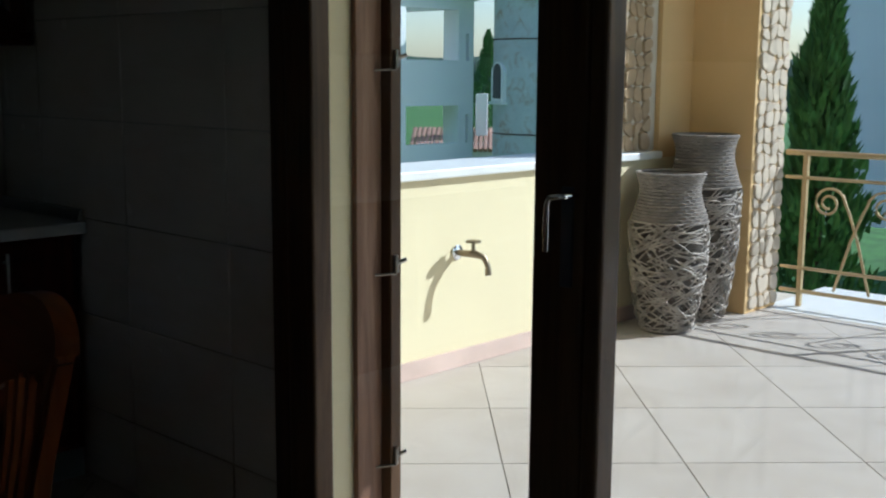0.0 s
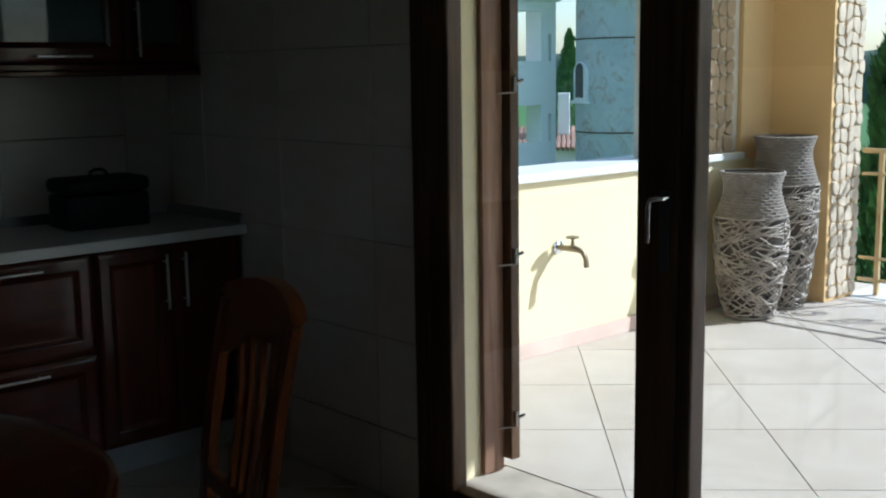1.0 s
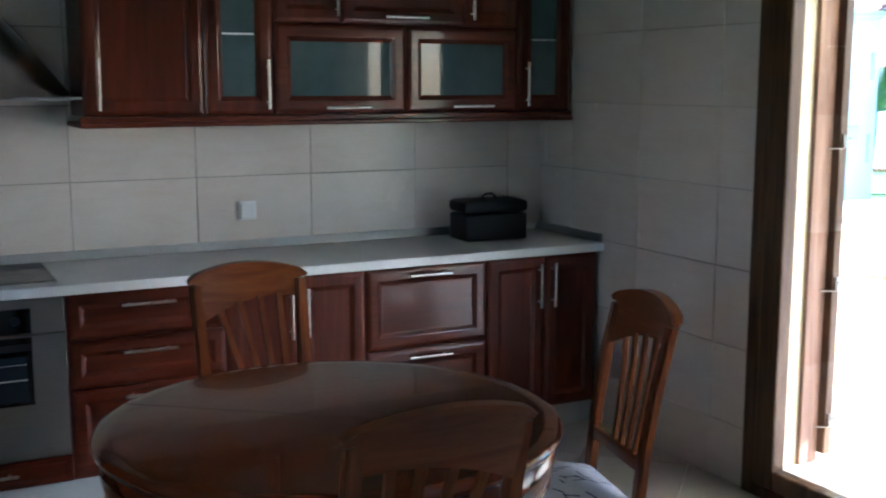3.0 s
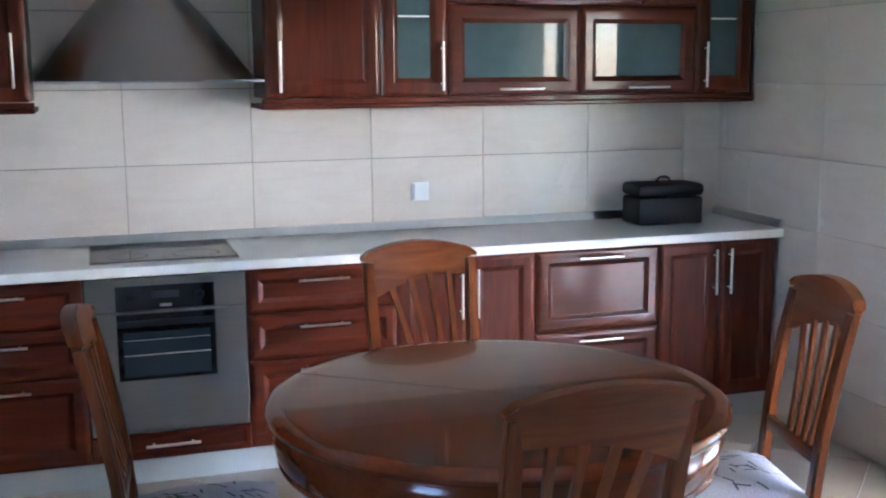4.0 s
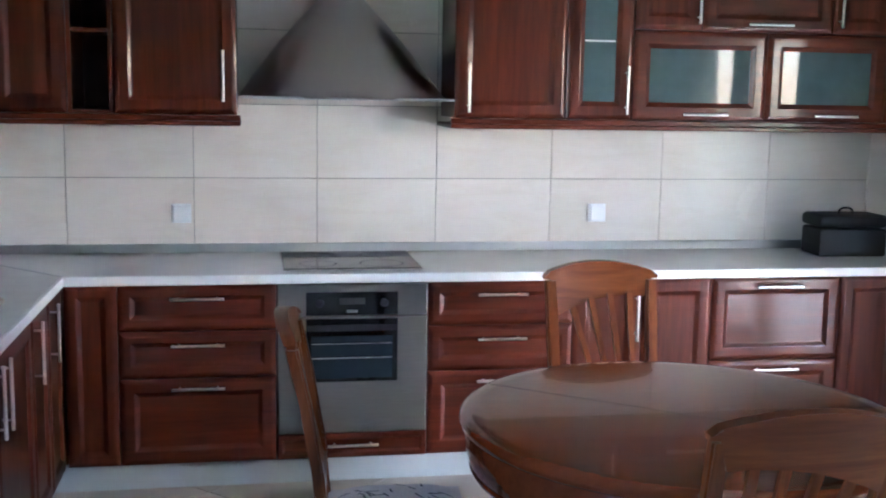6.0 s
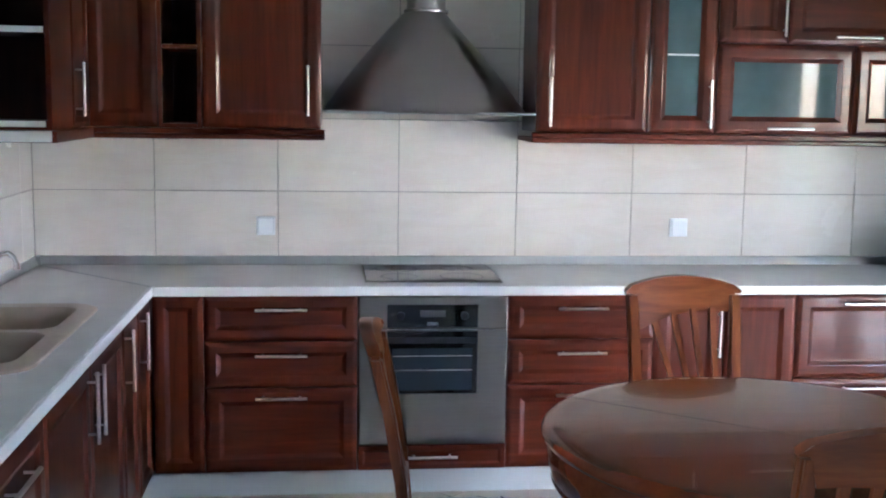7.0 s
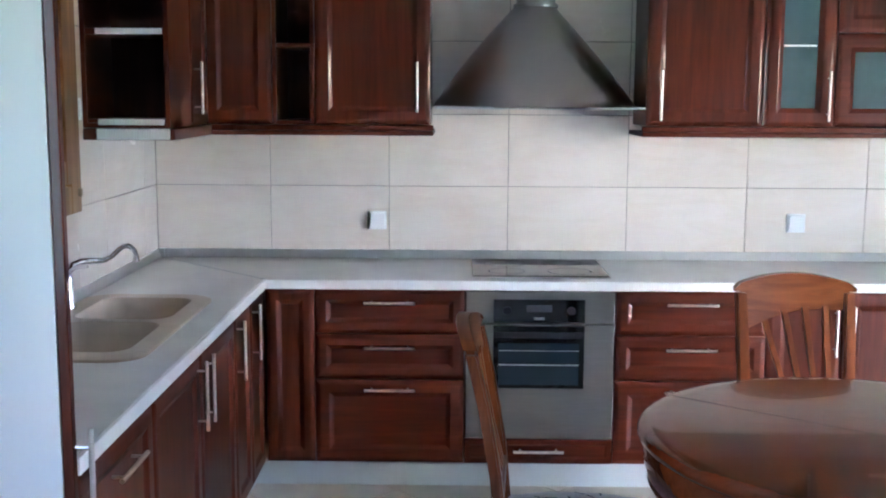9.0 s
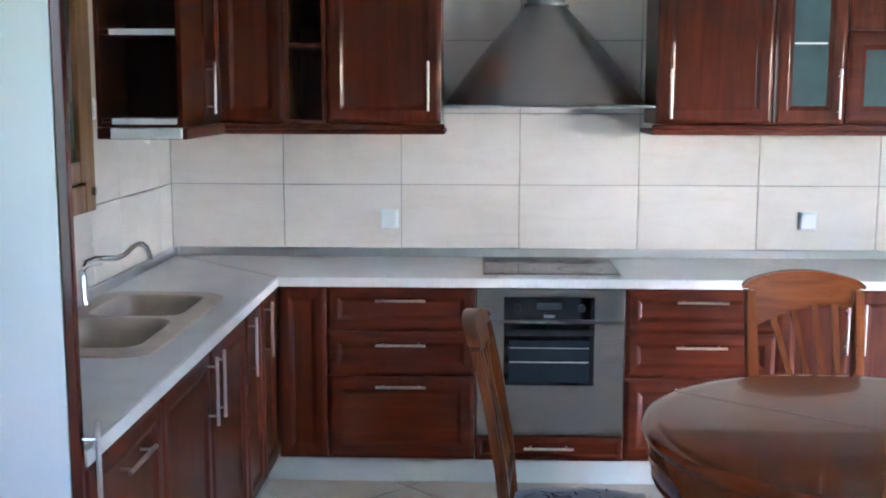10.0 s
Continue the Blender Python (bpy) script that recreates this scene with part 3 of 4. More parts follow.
def basin(cx, cy, w, h, depth):
    bm = bmesh.new()
    last = None
    for grow, z, r in ((0.0, 0.013, 0.07), (-0.006, 0.006, 0.068), (-0.012, -0.03, 0.066), (-0.028, -depth + 0.03, 0.06), (-0.06, -depth, 0.05)):
        ring = [bm.verts.new((cx + x, cy + y, z)) for x, y in rounded(w + grow, h + grow, r)]
        if last:
            for k in range(len(ring)):
                bm.faces.new((last[k], last[(k + 1) % len(ring)], ring[(k + 1) % len(ring)], ring[k]))
        last = ring
    bm.faces.new(last)
    b = part("basin", bm, SINK_M, sink, smooth=True)
    part("drain", lathe(bmesh.new(), [(0.04, 0), (0.04, 0.004), (0.03, 0.006)], 20), CHROME_M, b, "chrome drain", True, pose(cx, cy, -depth + 0.001))


bm = bmesh.new()
outer = rounded(0.232, 0.505, 0.10)
holes = [(0.01, 0.235, 0.165, 0.195), (0.01, -0.215, 0.165, 0.215)]
def rim_ring(z, g):
    return [bm.verts.new((x * (1 + g / 0.23), y * (1 + g / 0.5), z)) for x, y in outer]
r0, r1, r2 = rim_ring(0.0005, 0.004), rim_ring(0.008, 0.003), rim_ring(0.013, -0.006)
for a, b in ((r0, r1), (r1, r2)):
    for k in range(len(a)):
        bm.faces.new((a[k], a[(k + 1) % len(a)], b[(k + 1) % len(a)], b[k]))
edges = [bm.edges.get((r2[k], r2[(k + 1) % len(r2)])) for k in range(len(r2))]
for cx, cy, w, h in holes:
    hv = [bm.verts.new((cx + x, cy + y, 0.013)) for x, y in rounded(w, h, 0.07)]
    edges += [bm.edges.new((hv[k], hv[(k + 1) % len(hv)])) for k in range(len(hv))]
bmesh.ops.triangle_fill(bm, use_beauty=True, use_dissolve=False, edges=edges)
part("rim", bm, SINK_M, sink, "raised beige rim", True)
for cx, cy, w, h in holes:
    basin(cx, cy, w, h, 0.17)
tap = thing("kitchen_tap", (0.050, -1.34, 0.9155), "chrome kitchen tap with a curved spout beside the sink", "tap")
part("base", lathe(bmesh.new(), [(0.027, 0), (0.027, 0.014), (0.020, 0.03), (0.019, 0.10), (0.015, 0.125), (0.010, 0.130)], 24), CHROME_M, tap, smooth=True)
pts = [(0, 0, 0.118), (-0.008, 0.06, 0.145), (-0.006, 0.15, 0.146), (0.02, 0.20, 0.140), (0.055, 0.22, 0.138), (0.082, 0.228, 0.150), (0.108, 0.233, 0.176), (0.126, 0.236, 0.188), (0.146, 0.238, 0.188), (0.162, 0.239, 0.174), (0.170, 0.240, 0.150), (0.171, 0.240, 0.132)]
part("spout", tube(bmesh.new(), pts, [0.0105] * 10 + [0.011, 0.015], 12), CHROME_M, tap, smooth=True)
part("lever", tube(bmesh.new(), [(0, 0, 0.125), (0.04, -0.03, 0.150), (0.09, -0.05, 0.158)], [0.008, 0.006, 0.005], 8), CHROME_M, tap, smooth=True)

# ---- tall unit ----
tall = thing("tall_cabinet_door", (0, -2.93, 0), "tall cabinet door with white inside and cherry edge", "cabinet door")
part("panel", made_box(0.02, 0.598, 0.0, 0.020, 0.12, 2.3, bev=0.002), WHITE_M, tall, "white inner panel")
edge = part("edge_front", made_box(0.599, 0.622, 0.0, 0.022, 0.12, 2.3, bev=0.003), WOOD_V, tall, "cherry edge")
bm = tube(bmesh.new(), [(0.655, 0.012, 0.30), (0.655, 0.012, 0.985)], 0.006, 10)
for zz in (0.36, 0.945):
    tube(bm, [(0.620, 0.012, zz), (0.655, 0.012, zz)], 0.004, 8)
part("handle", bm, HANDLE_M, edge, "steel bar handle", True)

# ---- window over the sink ----
w1 = thing("window_1", (0, 0, 0), "pine framed window over the sink", "window")
tagged(w1, kind="structure")
bm = bmesh.new()
for a in ((-1.15, -1.05, 1.225, 2.25), (-2.41, -2.31, 1.225, 2.25), (-2.309, -1.151, 1.225, 1.325), (-2.309, -1.151, 2.15, 2.25)):
    box(bm, -0.02, 0.012, a[0], a[1], a[2], a[3], 0.004)
part("window_frame", bm, LEFT_FRAME_M, w1)
bm = bmesh.new()
for a in ((-1.255, -1.165, 1.34, 2.14), (-2.295, -2.215, 1.34, 2.14), (-2.214, -1.256, 1.34, 1.42), (-2.214, -1.256, 2.06, 2.14)):
    box(bm, 0.0125, 0.035, a[0], a[1], a[2], a[3], 0.006)
part("sash", bm, LEFT_FRAME_M, w1)
pane = part("pane", made_box(0.018, 0.022, -2.213, -1.257, 1.421, 2.059), PANE_M, w1)
pane.visible_shadow = False
part("catch", made_box(0.036, 0.05, -1.16, -1.145, 1.29, 1.32, bev=0.003), BRASS_M, w1)
rs = thing("roller_shutter", (-0.20, 0, 0), "pale grey roller shutter let down outside the window", "shutter")
for k in range(22):
    part("slat", made_box(-0.012, 0.012, -2.398, -1.062, 1.237 + 0.046 * k, 1.281 + 0.046 * k, bev=0.006), SHUTTER_GREY_M, rs)
switch = thing("light_switch", (0.012, -1.035, 1.60), "white wall switch beside the window", "switch")
part("plate", made_box(-0.011, 0.0, -0.02, 0.02, -0.04, 0.04, bev=0.002), SOCKET_M, switch)
part("rocker", made_box(0.0, 0.004, -0.014, 0.014, -0.03, 0.03, bev=0.001), SOCKET_M, switch)

# ---- sockets ----
def socket(x, z):
    s = thing("wall_socket", (x, -0.004, z), "white covered wall socket on the tiles", "socket", "wall sockets")
    part("plate", made_box(-0.043, 0.043, -0.010, 0.0, -0.043, 0.043, bev=0.002), SOCKET_M, s)
    part("cover", made_box(-0.035, 0.037, -0.024, -0.0105, -0.037, 0.037, bev=0.004), SOCKET_M, s, "hinged white cover")


socket(1.025, 1.082)
socket(2.96, 1.08)

# ---- black box on the worktop ----
bb = thing("bread_box", (3.955, -0.31, 0.9025), "black bread box with a hinged lid on the worktop", "bread box", turn=-3)
part("body", made_box(0, 0.335, 0, 0.20, 0.0, 0.130, bev=0.012), BLACK_M, bb, smooth=True)
bm = bmesh.new()
box(bm, -0.006, 0.341, -0.006, 0.206, 0.136, 0.195, 0.022)
part("lid", bm, BLACK_M, bb, "rounded lid", True)
part("handle", tube(bmesh.new(), [(0.135, 0.10, 0.19), (0.138, 0.10, 0.212), (0.155, 0.10, 0.222), (0.185, 0.10, 0.222), (0.202, 0.10, 0.212), (0.205, 0.10, 0.19)], 0.006, 8), BLACK_M, bb, smooth=True)

# ---- table ----
tb = thing("dining_table", (2.50, -2.26, 0), "round polished dark wooden dining table", "table")
part("tabletop", lathe(bmesh.new(), [(0.570, 0.744), (0.600, 0.745), (0.612, 0.749), (0.619, 0.757), (0.620, 0.766), (0.614, 0.774), (0.602, 0.778), (0.594, 0.7785), (0.588, 0.780), (0.56, 0.780)], 128), TABLE_M, tb, "glossy round top", True)
bm = lathe(bmesh.new(), [(0.55, 0.62), (0.575, 0.620), (0.586, 0.624), (0.590, 0.632), (0.586, 0.640), (0.592, 0.650), (0.600, 0.680), (0.602, 0.705), (0.598, 0.730), (0.590, 0.7435), (0.56, 0.7435)], 128, False)
part("apron", bm, TABLE_M, tb, "deep rounded apron", smooth=True)
part("leaf_joint", made_box(-0.60, 0.60, -0.0012, 0.0012, 0.7801, 0.7806), BLACK_M, tb, m=pose(0, 0, 0, 0, 0, -38))
for a in (20, 110, 200, 290):
    c, s = math.cos(radians(a)), math.sin(radians(a))
    bm = lathe(bmesh.new(), [(0.018, 0), (0.024, 0.02), (0.020, 0.08), (0.026, 0.30), (0.034, 0.52), (0.026, 0.56), (0.038, 0.60), (0.038, 0.7415)], 20)
    part("leg", bm, TABLE_M, tb, smooth=True, m=pose(0.46 * c, 0.46 * s, 0))


# ---- chairs ----
def chair(at, turn, label):
    """A chair that faces local -y, its seat's middle at the origin."""
    c = thing("dining_chair", at, label, "chair", "chairs round the table", turn)
    # seat
    bm = bmesh.new()
    box(bm, -0.215, 0.215, -0.225, 0.19, 0.362, 0.402, 0.012)
    part("seat_frame", bm, CHAIR_X, c, smooth=True)
    bm = bmesh.new()
    n = 10
    def top(x, y):
        return 0.402 + 0.044 * (1 - abs(x) ** 4) * (1 - abs(y) ** 4) + 0.004
    grid = [[bm.verts.new((0.205 * x * (1 - 0.06 * (y + 1) / 2), -0.018 + 0.205 * y, top(x, y))) for x in (2 * i / n - 1 for i in range(n + 1))] for y in (2 * j / n - 1 for j in range(n + 1))]
    for j in range(n):
        for i in range(n):
            bm.faces.new((grid[j][i], grid[j][i + 1], grid[j + 1][i + 1], grid[j + 1][i]))
    cushion = part("cushion", bm, FABRIC_M, c, "pale blue-grey fabric with dark strokes", True)
    rnd = random.Random(5)
    bm = bmesh.new()
    for _ in range(46):
        x, y, a, l = rnd.uniform(-0.8, 0.8), rnd.uniform(-0.85, 0.85), rnd.choice((0.15, 1.45, 0.6, 1.7)) + rnd.uniform(-0.2, 0.2), rnd.uniform(0.12, 0.26)
        seg = []
        for k in range(5):
            f = (k / 4 - 0.5) * l
            px, py = x + f * math.cos(a), y + f * math.sin(a)
            px, py = max(-0.97, min(0.97, px)), max(-0.97, min(0.97, py))
            q = []
            for s in (-0.016, 0.016):
                qx, qy = px - s * math.sin(a), py + s * math.cos(a)
                qx, qy = max(-0.98, min(0.98, qx)), max(-0.98, min(0.98, qy))
                q.append(bm.verts.new((0.205 * qx * (1 - 0.06 * (qy + 1) / 2), -0.018 + 0.205 * qy, top(qx, qy) + 0.0012)))
            seg.append(q)
        for p, q in zip(seg, seg[1:]):
            bm.faces.new((p[0], p[1], q[1], q[0]))
    tagged(part("print", bm, STROKE_M, cushion, "dark printed strokes"), kind="stuff")
    # legs and stiles
    for s in (-1, 1):
        bm = bmesh.new()
        tube(bm, [(s * 0.19, -0.20, 0.0), (s * 0.19, -0.20, 0.363)], [0.015, 0.022], 4)
        part("leg", bm, CHAIR_V, c)
        bm = bmesh.new()
        sx = lambda z: s * (0.185 + 0.012 * (z - 0.45) / 0.5)
        ys = [(0.0, 0.245), (0.22, 0.205), (0.40, 0.195), (0.60, 0.215), (0.80, 0.250), (0.95, 0.285)]
        last = None
        for z, y in ys:
            hw = 0.021 if z < 0.9 else 0.019
            ring = [bm.verts.new((sx(z) + dx * hw, y + dy * 0.017, z)) for dx, dy in ((-1, -1), (1, -1), (1, 1), (-1, 1))]
            if last:
                for k in range(4):
                    bm.faces.new((last[k], last[(k + 1) % 4], ring[(k + 1) % 4], ring[k]))
            else:
                bm.faces.new(ring[::-1])
            last = ring
        bm.faces.new(last)
        bmesh.ops.bevel(bm, geom=[e for e in bm.edges if abs(e.verts[0].co.z - e.verts[1].co.z) > 0.05], offset=0.006, segments=2, affect="EDGES")
        part("stile", bm, CHAIR_V, c, smooth=True)
    # crest rail: arched above, hollowed below
    bm = bmesh.new()
    n = 20
    cols = []
    for i in range(n + 1):
        f = 2 * i / n - 1
        x = 0.222 * f
        up = 0.978 + 0.040 * (1 - f * f)
        if abs(f) > 0.97:
            up -= 0.012
        lo = 0.955 if abs(f) > 0.82 else 0.850 + 0.042 * f + 0.030 * (1 - (f / 0.82) ** 2)
        yb = 0.022 * (1 - f * f)
        col = []
        for z, t in ((lo, 0.011), (lo + (up - lo) * 0.8, 0.013), (up, 0.019)):
            yc = 0.285 + (z - 0.95) * 0.22 + yb
            col.append((bm.verts.new((x, yc - t, z)), bm.verts.new((x, yc + t, z))))
        cols.append(col)
    for a, b in zip(cols, cols[1:]):
        for k in range(2):
            bm.faces.new((a[k][0], b[k][0], b[k + 1][0], a[k + 1][0]))
            bm.faces.new((a[k][1], a[k + 1][1], b[k + 1][1], b[k][1]))
        bm.faces.new((a[2][0], b[2][0], b[2][1], a[2][1]))
        bm.faces.new((a[0][0], a[0][1], b[0][1], b[0][0]))
    for e in (cols[0], cols[-1]):
        for k in range(2):
            bm.faces.new((e[k][0], e[k + 1][0], e[k + 1][1], e[k][1]))
    part("crest_rail", bm, CHAIR_X, c, "arched top rail with grain", True)
    bm = bmesh.new()
    box(bm, -0.17, 0.17, 0.192, 0.216, 0.50, 0.545, 0.006)
    part("lower_rail", bm, CHAIR_X, c, smooth=True)
    for xb, xt in ((-0.020, -0.112), (0.030, -0.038), (0.077, 0.038), (0.124, 0.112)):
        f = xt / 0.222
        zt = 0.862 + 0.042 * f + 0.030 * (1 - (f / 0.82) ** 2)
        bm = bmesh.new()
        last = None
        for g in (0.0, 0.35, 0.7, 1.0):
            z = 0.54 + (zt - 0.54) * g
            x = xb + (xt - xb) * g
            y = 0.205 + 0.062 * g ** 1.3 + 0.012 * math.sin(math.pi * g) + 0.012 * g
            w = 0.009 + 0.003 * g
            ring = [bm.verts.new((x + dx * w, y + dy * 0.006, z)) for dx, dy in ((-1, -1), (1, -1), (1, 1), (-1, 1))]
            if last:
                for q in range(4):
                    bm.faces.new((last[q], last[(q + 1) % 4], ring[(q + 1) % 4], ring[q]))
            last = ring
        part("slat", bm, CHAIR_V, c)
    for s in (-1, 1):
        part("stretcher", made_box(s * 0.19 - 0.009, s * 0.19 + 0.009, -0.19, 0.20, 0.18, 0.21, bev=0.003), CHAIR_V, c)
    return c


first = chair((2.63, -1.385, 0), 0, "oak-brown wooden chair with fanned slats by the worktop")
copy = copy_thing(first, pose(1.735, -1.93, 0, 0, 0, 86))
tagged(copy, "oak-brown wooden chair with patterned seat turned sideways")
copy = copy_thing(first, pose(2.465, -2.70, 0, 0, 0, 180))
tagged(copy, "oak-brown wooden chair pushed under the round table")
copy = copy_thing(first, pose(3.285, -2.16, 0, 0, 0, -102))
tagged(copy, "oak-brown wooden chair with patterned seat by the terrace door")

# ---- terrace door ----
d1 = thing("door_1", (RW, 0, 0), "dark brown wooden terrace door with two glazed leaves", "door")
tagged(d1, kind="structure")
bm = bmesh.new()
for a in ((-1.690, -1.622, 0.0, 2.2), (-3.655, -3.567, 0.0, 2.2), (-3.566, -1.691, 2.11, 2.2), (-3.566, -1.691, 0.0, 0.05)):
    box(bm, -0.015, 0.09, a[0], a[1], a[2], a[3], 0.005)
part("door_frame", bm, FRAME_M, d1)


def leaf(y0, y1, name, inset, stile=0.135):
    bm = bmesh.new()
    for a in ((y0, y0 + 0.135 - inset, 0.052, 2.10), (y1 - stile, y1, 0.052, 2.10), (y0 + 0.1355 - inset, y1 - stile - 0.0005, 0.052, 0.135), (y0 + 0.1355 - inset, y1 - stile - 0.0005, 1.98, 2.10)):
        box(bm, -0.022, 0.045, a[0], a[1], a[2], a[3], 0.008)
    l = part(name, bm, FRAME_M, d1)
    p = part("pane", made_box(0.010, 0.016, y0 + 0.13 - inset, y1 - stile + 0.005, 0.13, 1.985), PANE_M, l, "clear glass")
    p.visible_shadow = False
    return l


l1 = leaf(-2.665, -1.693, "door_leaf", 0.0, 0.11)
l2 = leaf(-3.564, -2.668, "door_leaf", 0.093, 0.042)
bm = bmesh.new()
box(bm, -0.030, -0.0225, -2.640, -2.610, 0.96, 1.17, 0.003)
pl = part("handle_plate", bm, DARK_GREY_M, l1, "dark handle plate")
bm = tube(bmesh.new(), [(-0.03, -2.650, 1.155), (-0.07, -2.647, 1.155), (-0.076, -2.640, 1.155), (-0.078, -2.617, 1.15), (-0.078, -2.611, 1.135), (-0.078, -2.610, 1.04)], 0.007, 10)
part("handle", bm, CHROME_M, l1, "chrome lever", True)
# reveal, shutter post
sh = thing("shutter", (RW, -0.043, FZ), "brown wooden shutter folded back beside the door", "shutter")
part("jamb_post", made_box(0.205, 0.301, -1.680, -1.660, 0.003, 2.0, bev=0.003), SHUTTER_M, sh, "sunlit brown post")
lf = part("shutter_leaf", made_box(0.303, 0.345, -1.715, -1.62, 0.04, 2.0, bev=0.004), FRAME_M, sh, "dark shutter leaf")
for zz in (1.338, 0.761, 0.189):
    bm = tube(bmesh.new(), [(0.318, -1.722, zz - 0.025), (0.318, -1.722, zz + 0.025)], 0.007, 8)
    tube(bm, [(0.27, -1.686, zz - 0.032), (0.318, -1.722, zz - 0.028)], 0.004, 6)
    tube(bm, [(0.318, -1.722, zz), (0.345, -1.735, zz + 0.012)], 0.006, 6)
    part("hinge", bm, STEEL_M, lf, "bright steel hinge", True)
structure("door_reveal", made_box(RW + 0.0905, RW + 0.30, -1.702, -1.6225, 0.0, 2.2), CREAM_M, "cream plastered reveal beside the door", "trim")
structure("door_sill", made_box(RW + 0.0905, RW + 0.33, -3.655, -1.704, -0.05, 0.099, bev=0.004), SILL_M, "pale stone door sill", "sill")

# ---- terrace ----
PY = -0.75   # parapet's inner face
structure("terrace", made_box(RW + 0.331, 8.95, -7.5, -0.25, -0.9, FZ - 0.012), MORTAR_M, "terrace of pale tiles laid on the diagonal", "terrace")


def ground_level(x, y):
    """The garden lies level with the house; north of the terrace the land falls away."""
    f = min(1.0, max(0.0, (y + 0.45) / 3.0))
    return -0.35 - 1.25 * f * f * (3 - 2 * f)


bm = bmesh.new()
gx = [-60, -20, -6, 0, 5, 9, 14, 20, 30, 45, 70, 140]
gy = [-110, -40, -15, -7, -3, -1, -0.45, 0.0, 0.5, 1.0, 1.6, 2.2, 2.8, 5, 12, 30, 60, 110]
sheet = [[bm.verts.new((x, y, ground_level(x, y))) for x in gx] for y in gy]
for r0, r1 in zip(sheet, sheet[1:]):
    for k in range(len(gx) - 1):
        bm.faces.new((r0[k], r0[k + 1], r1[k + 1], r1[k]))
structure("ground", bm, GRASS_M, "green lawn falling away beyond the terrace", "lawn", True)
structure("porch_roof", made_box(RW + 0.301, 8.05, -7.0, -0.2, 2.75, 2.95), CREAM_M, "porch roof over the terrace", "roof")
par = thing("parapet_wall", (0, 0, 0), "cream rendered parapet with white coping", "wall")
tagged(par, kind="structure")
part("wall", made_box(RW + 0.302, 8.16, PY, PY + 0.22, FZ, 0.955, bev=0.004), CREAM_M, par)
part("coping", made_box(RW + 0.302, 7.84, PY - 0.03, PY + 0.34, 0.956, 0.996, bev=0.006), COPING_M, par, "white marble coping")
part("skirting", made_box(RW + 0.302, 8.14, PY - 0.014, PY - 0.001, FZ + 0.001, FZ + 0.08, bev=0.002), PINK_M, par, "pinkish stone skirting")
pier = thing("corner_pier", (0, 0, 0), "ochre rendered pier clad in field stone", "pier")
tagged(pier, kind="structure")
part("side_wall", made_box(7.841, 8.16, PY + 0.002, PY + 0.215, 0.957, 2.74), OCHRE_M, pier)
part("panel_wall", made_box(7.11, 7.839, PY + 0.03, PY + 0.215, 0.997, 2.74), MORTAR_M, pier)
part("pier_wall", made_box(8.161, 8.52, -1.136, -0.53, FZ, 2.74, bev=0.004), OCHRE_M, pier)


def field_stones(parent, origin, ux, uz, w, h, mat, seed, size):
    """Irregular stones on a face: cells of a jittered grid, each with its own rim and depth."""
    rnd = random.Random(seed)
    nx, nz = max(1, round(w / size)), round(h / size)
    cw, ch = w / nx, h / nz
    o, ux, uz = Vector(origin), Vector(ux), Vector(uz)
    nrm = ux.cross(uz)
    corner = {}
    for i in range(nx + 1):
        for j in range(nz + 1):
            corner[i, j] = ((i + (rnd.uniform(-0.3, 0.3) if 0 < i < nx else 0)) * cw, (j + (rnd.uniform(-0.33, 0.33) if 0 < j < nz else 0)) * ch)
    for i in range(nx):
        for j in range(nz):
            q = [corner[i, j], corner[i + 1, j], corner[i + 1, j + 1], corner[i, j + 1]]
            pts = []
            for k in range(4):
                a, b = q[k], q[(k + 1) % 4]
                pts.append((a[0] * 0.8 + b[0] * 0.2, a[1] * 0.8 + b[1] * 0.2))
                pts.append((a[0] * 0.25 + b[0] * 0.75, a[1] * 0.25 + b[1] * 0.75))
            mx, mz = sum(p[0] for p in pts) / 8, sum(p[1] for p in pts) / 8
            d = rnd.uniform(0.008, 0.020)
            bm = bmesh.new()
            last = None
            for shrink, depth in ((0.97, 0.0), (0.94, d * 0.7), (0.82, d)):
                ring = [bm.verts.new(o + ux * (mx + (x - mx) * shrink) + uz * (mz + (z - mz) * shrink) + nrm * depth) for x, z in pts]
                if last:
                    for k in range(8):
                        bm.faces.new((last[k], last[(k + 1) % 8], ring[(k + 1) % 8], ring[k]))
                last = ring
            bm.faces.new(last)
            part("stone", bm, mat, parent)


field_stones(pier, (7.12, PY + 0.030, 1.0), (1, 0, 0), (0, 0, 1), 0.66, 1.65, STONE_M, 3, 0.088)
field_stones(pier, (8.185, -1.136, FZ + 0.02), (1, 0, 0), (0, 0, 1), 0.325, 2.55, STONE_PALE_M, 4, 0.078)
# garden tap
gt = thing("garden_tap", (6.235, PY, 0.622), "brass garden tap on the parapet wall", "tap")
part("flange", lathe(bmesh.new(), [(0.034, 0), (0.034, 0.006), (0.02, 0.012)], 20), CHROME_M, gt, "chrome rose", True, pose(0, -0.001, 0, 90, 0, 0))
part("body", tube(bmesh.new(), [(0, -0.008, 0), (0, -0.06, 0.0), (0.015, -0.10, 0.0), (0.035, -0.13, -0.012), (0.045, -0.145, -0.05), (0.046, -0.147, -0.09)], [0.013, 0.015, 0.017, 0.014, 0.013, 0.015], 12), BRASS_M, gt, smooth=True)
part("stem", tube(bmesh.new(), [(0.01, -0.09, 0.0), (0.01, -0.09, 0.05)], [0.012, 0.007], 10), BRASS_M, gt, smooth=True)
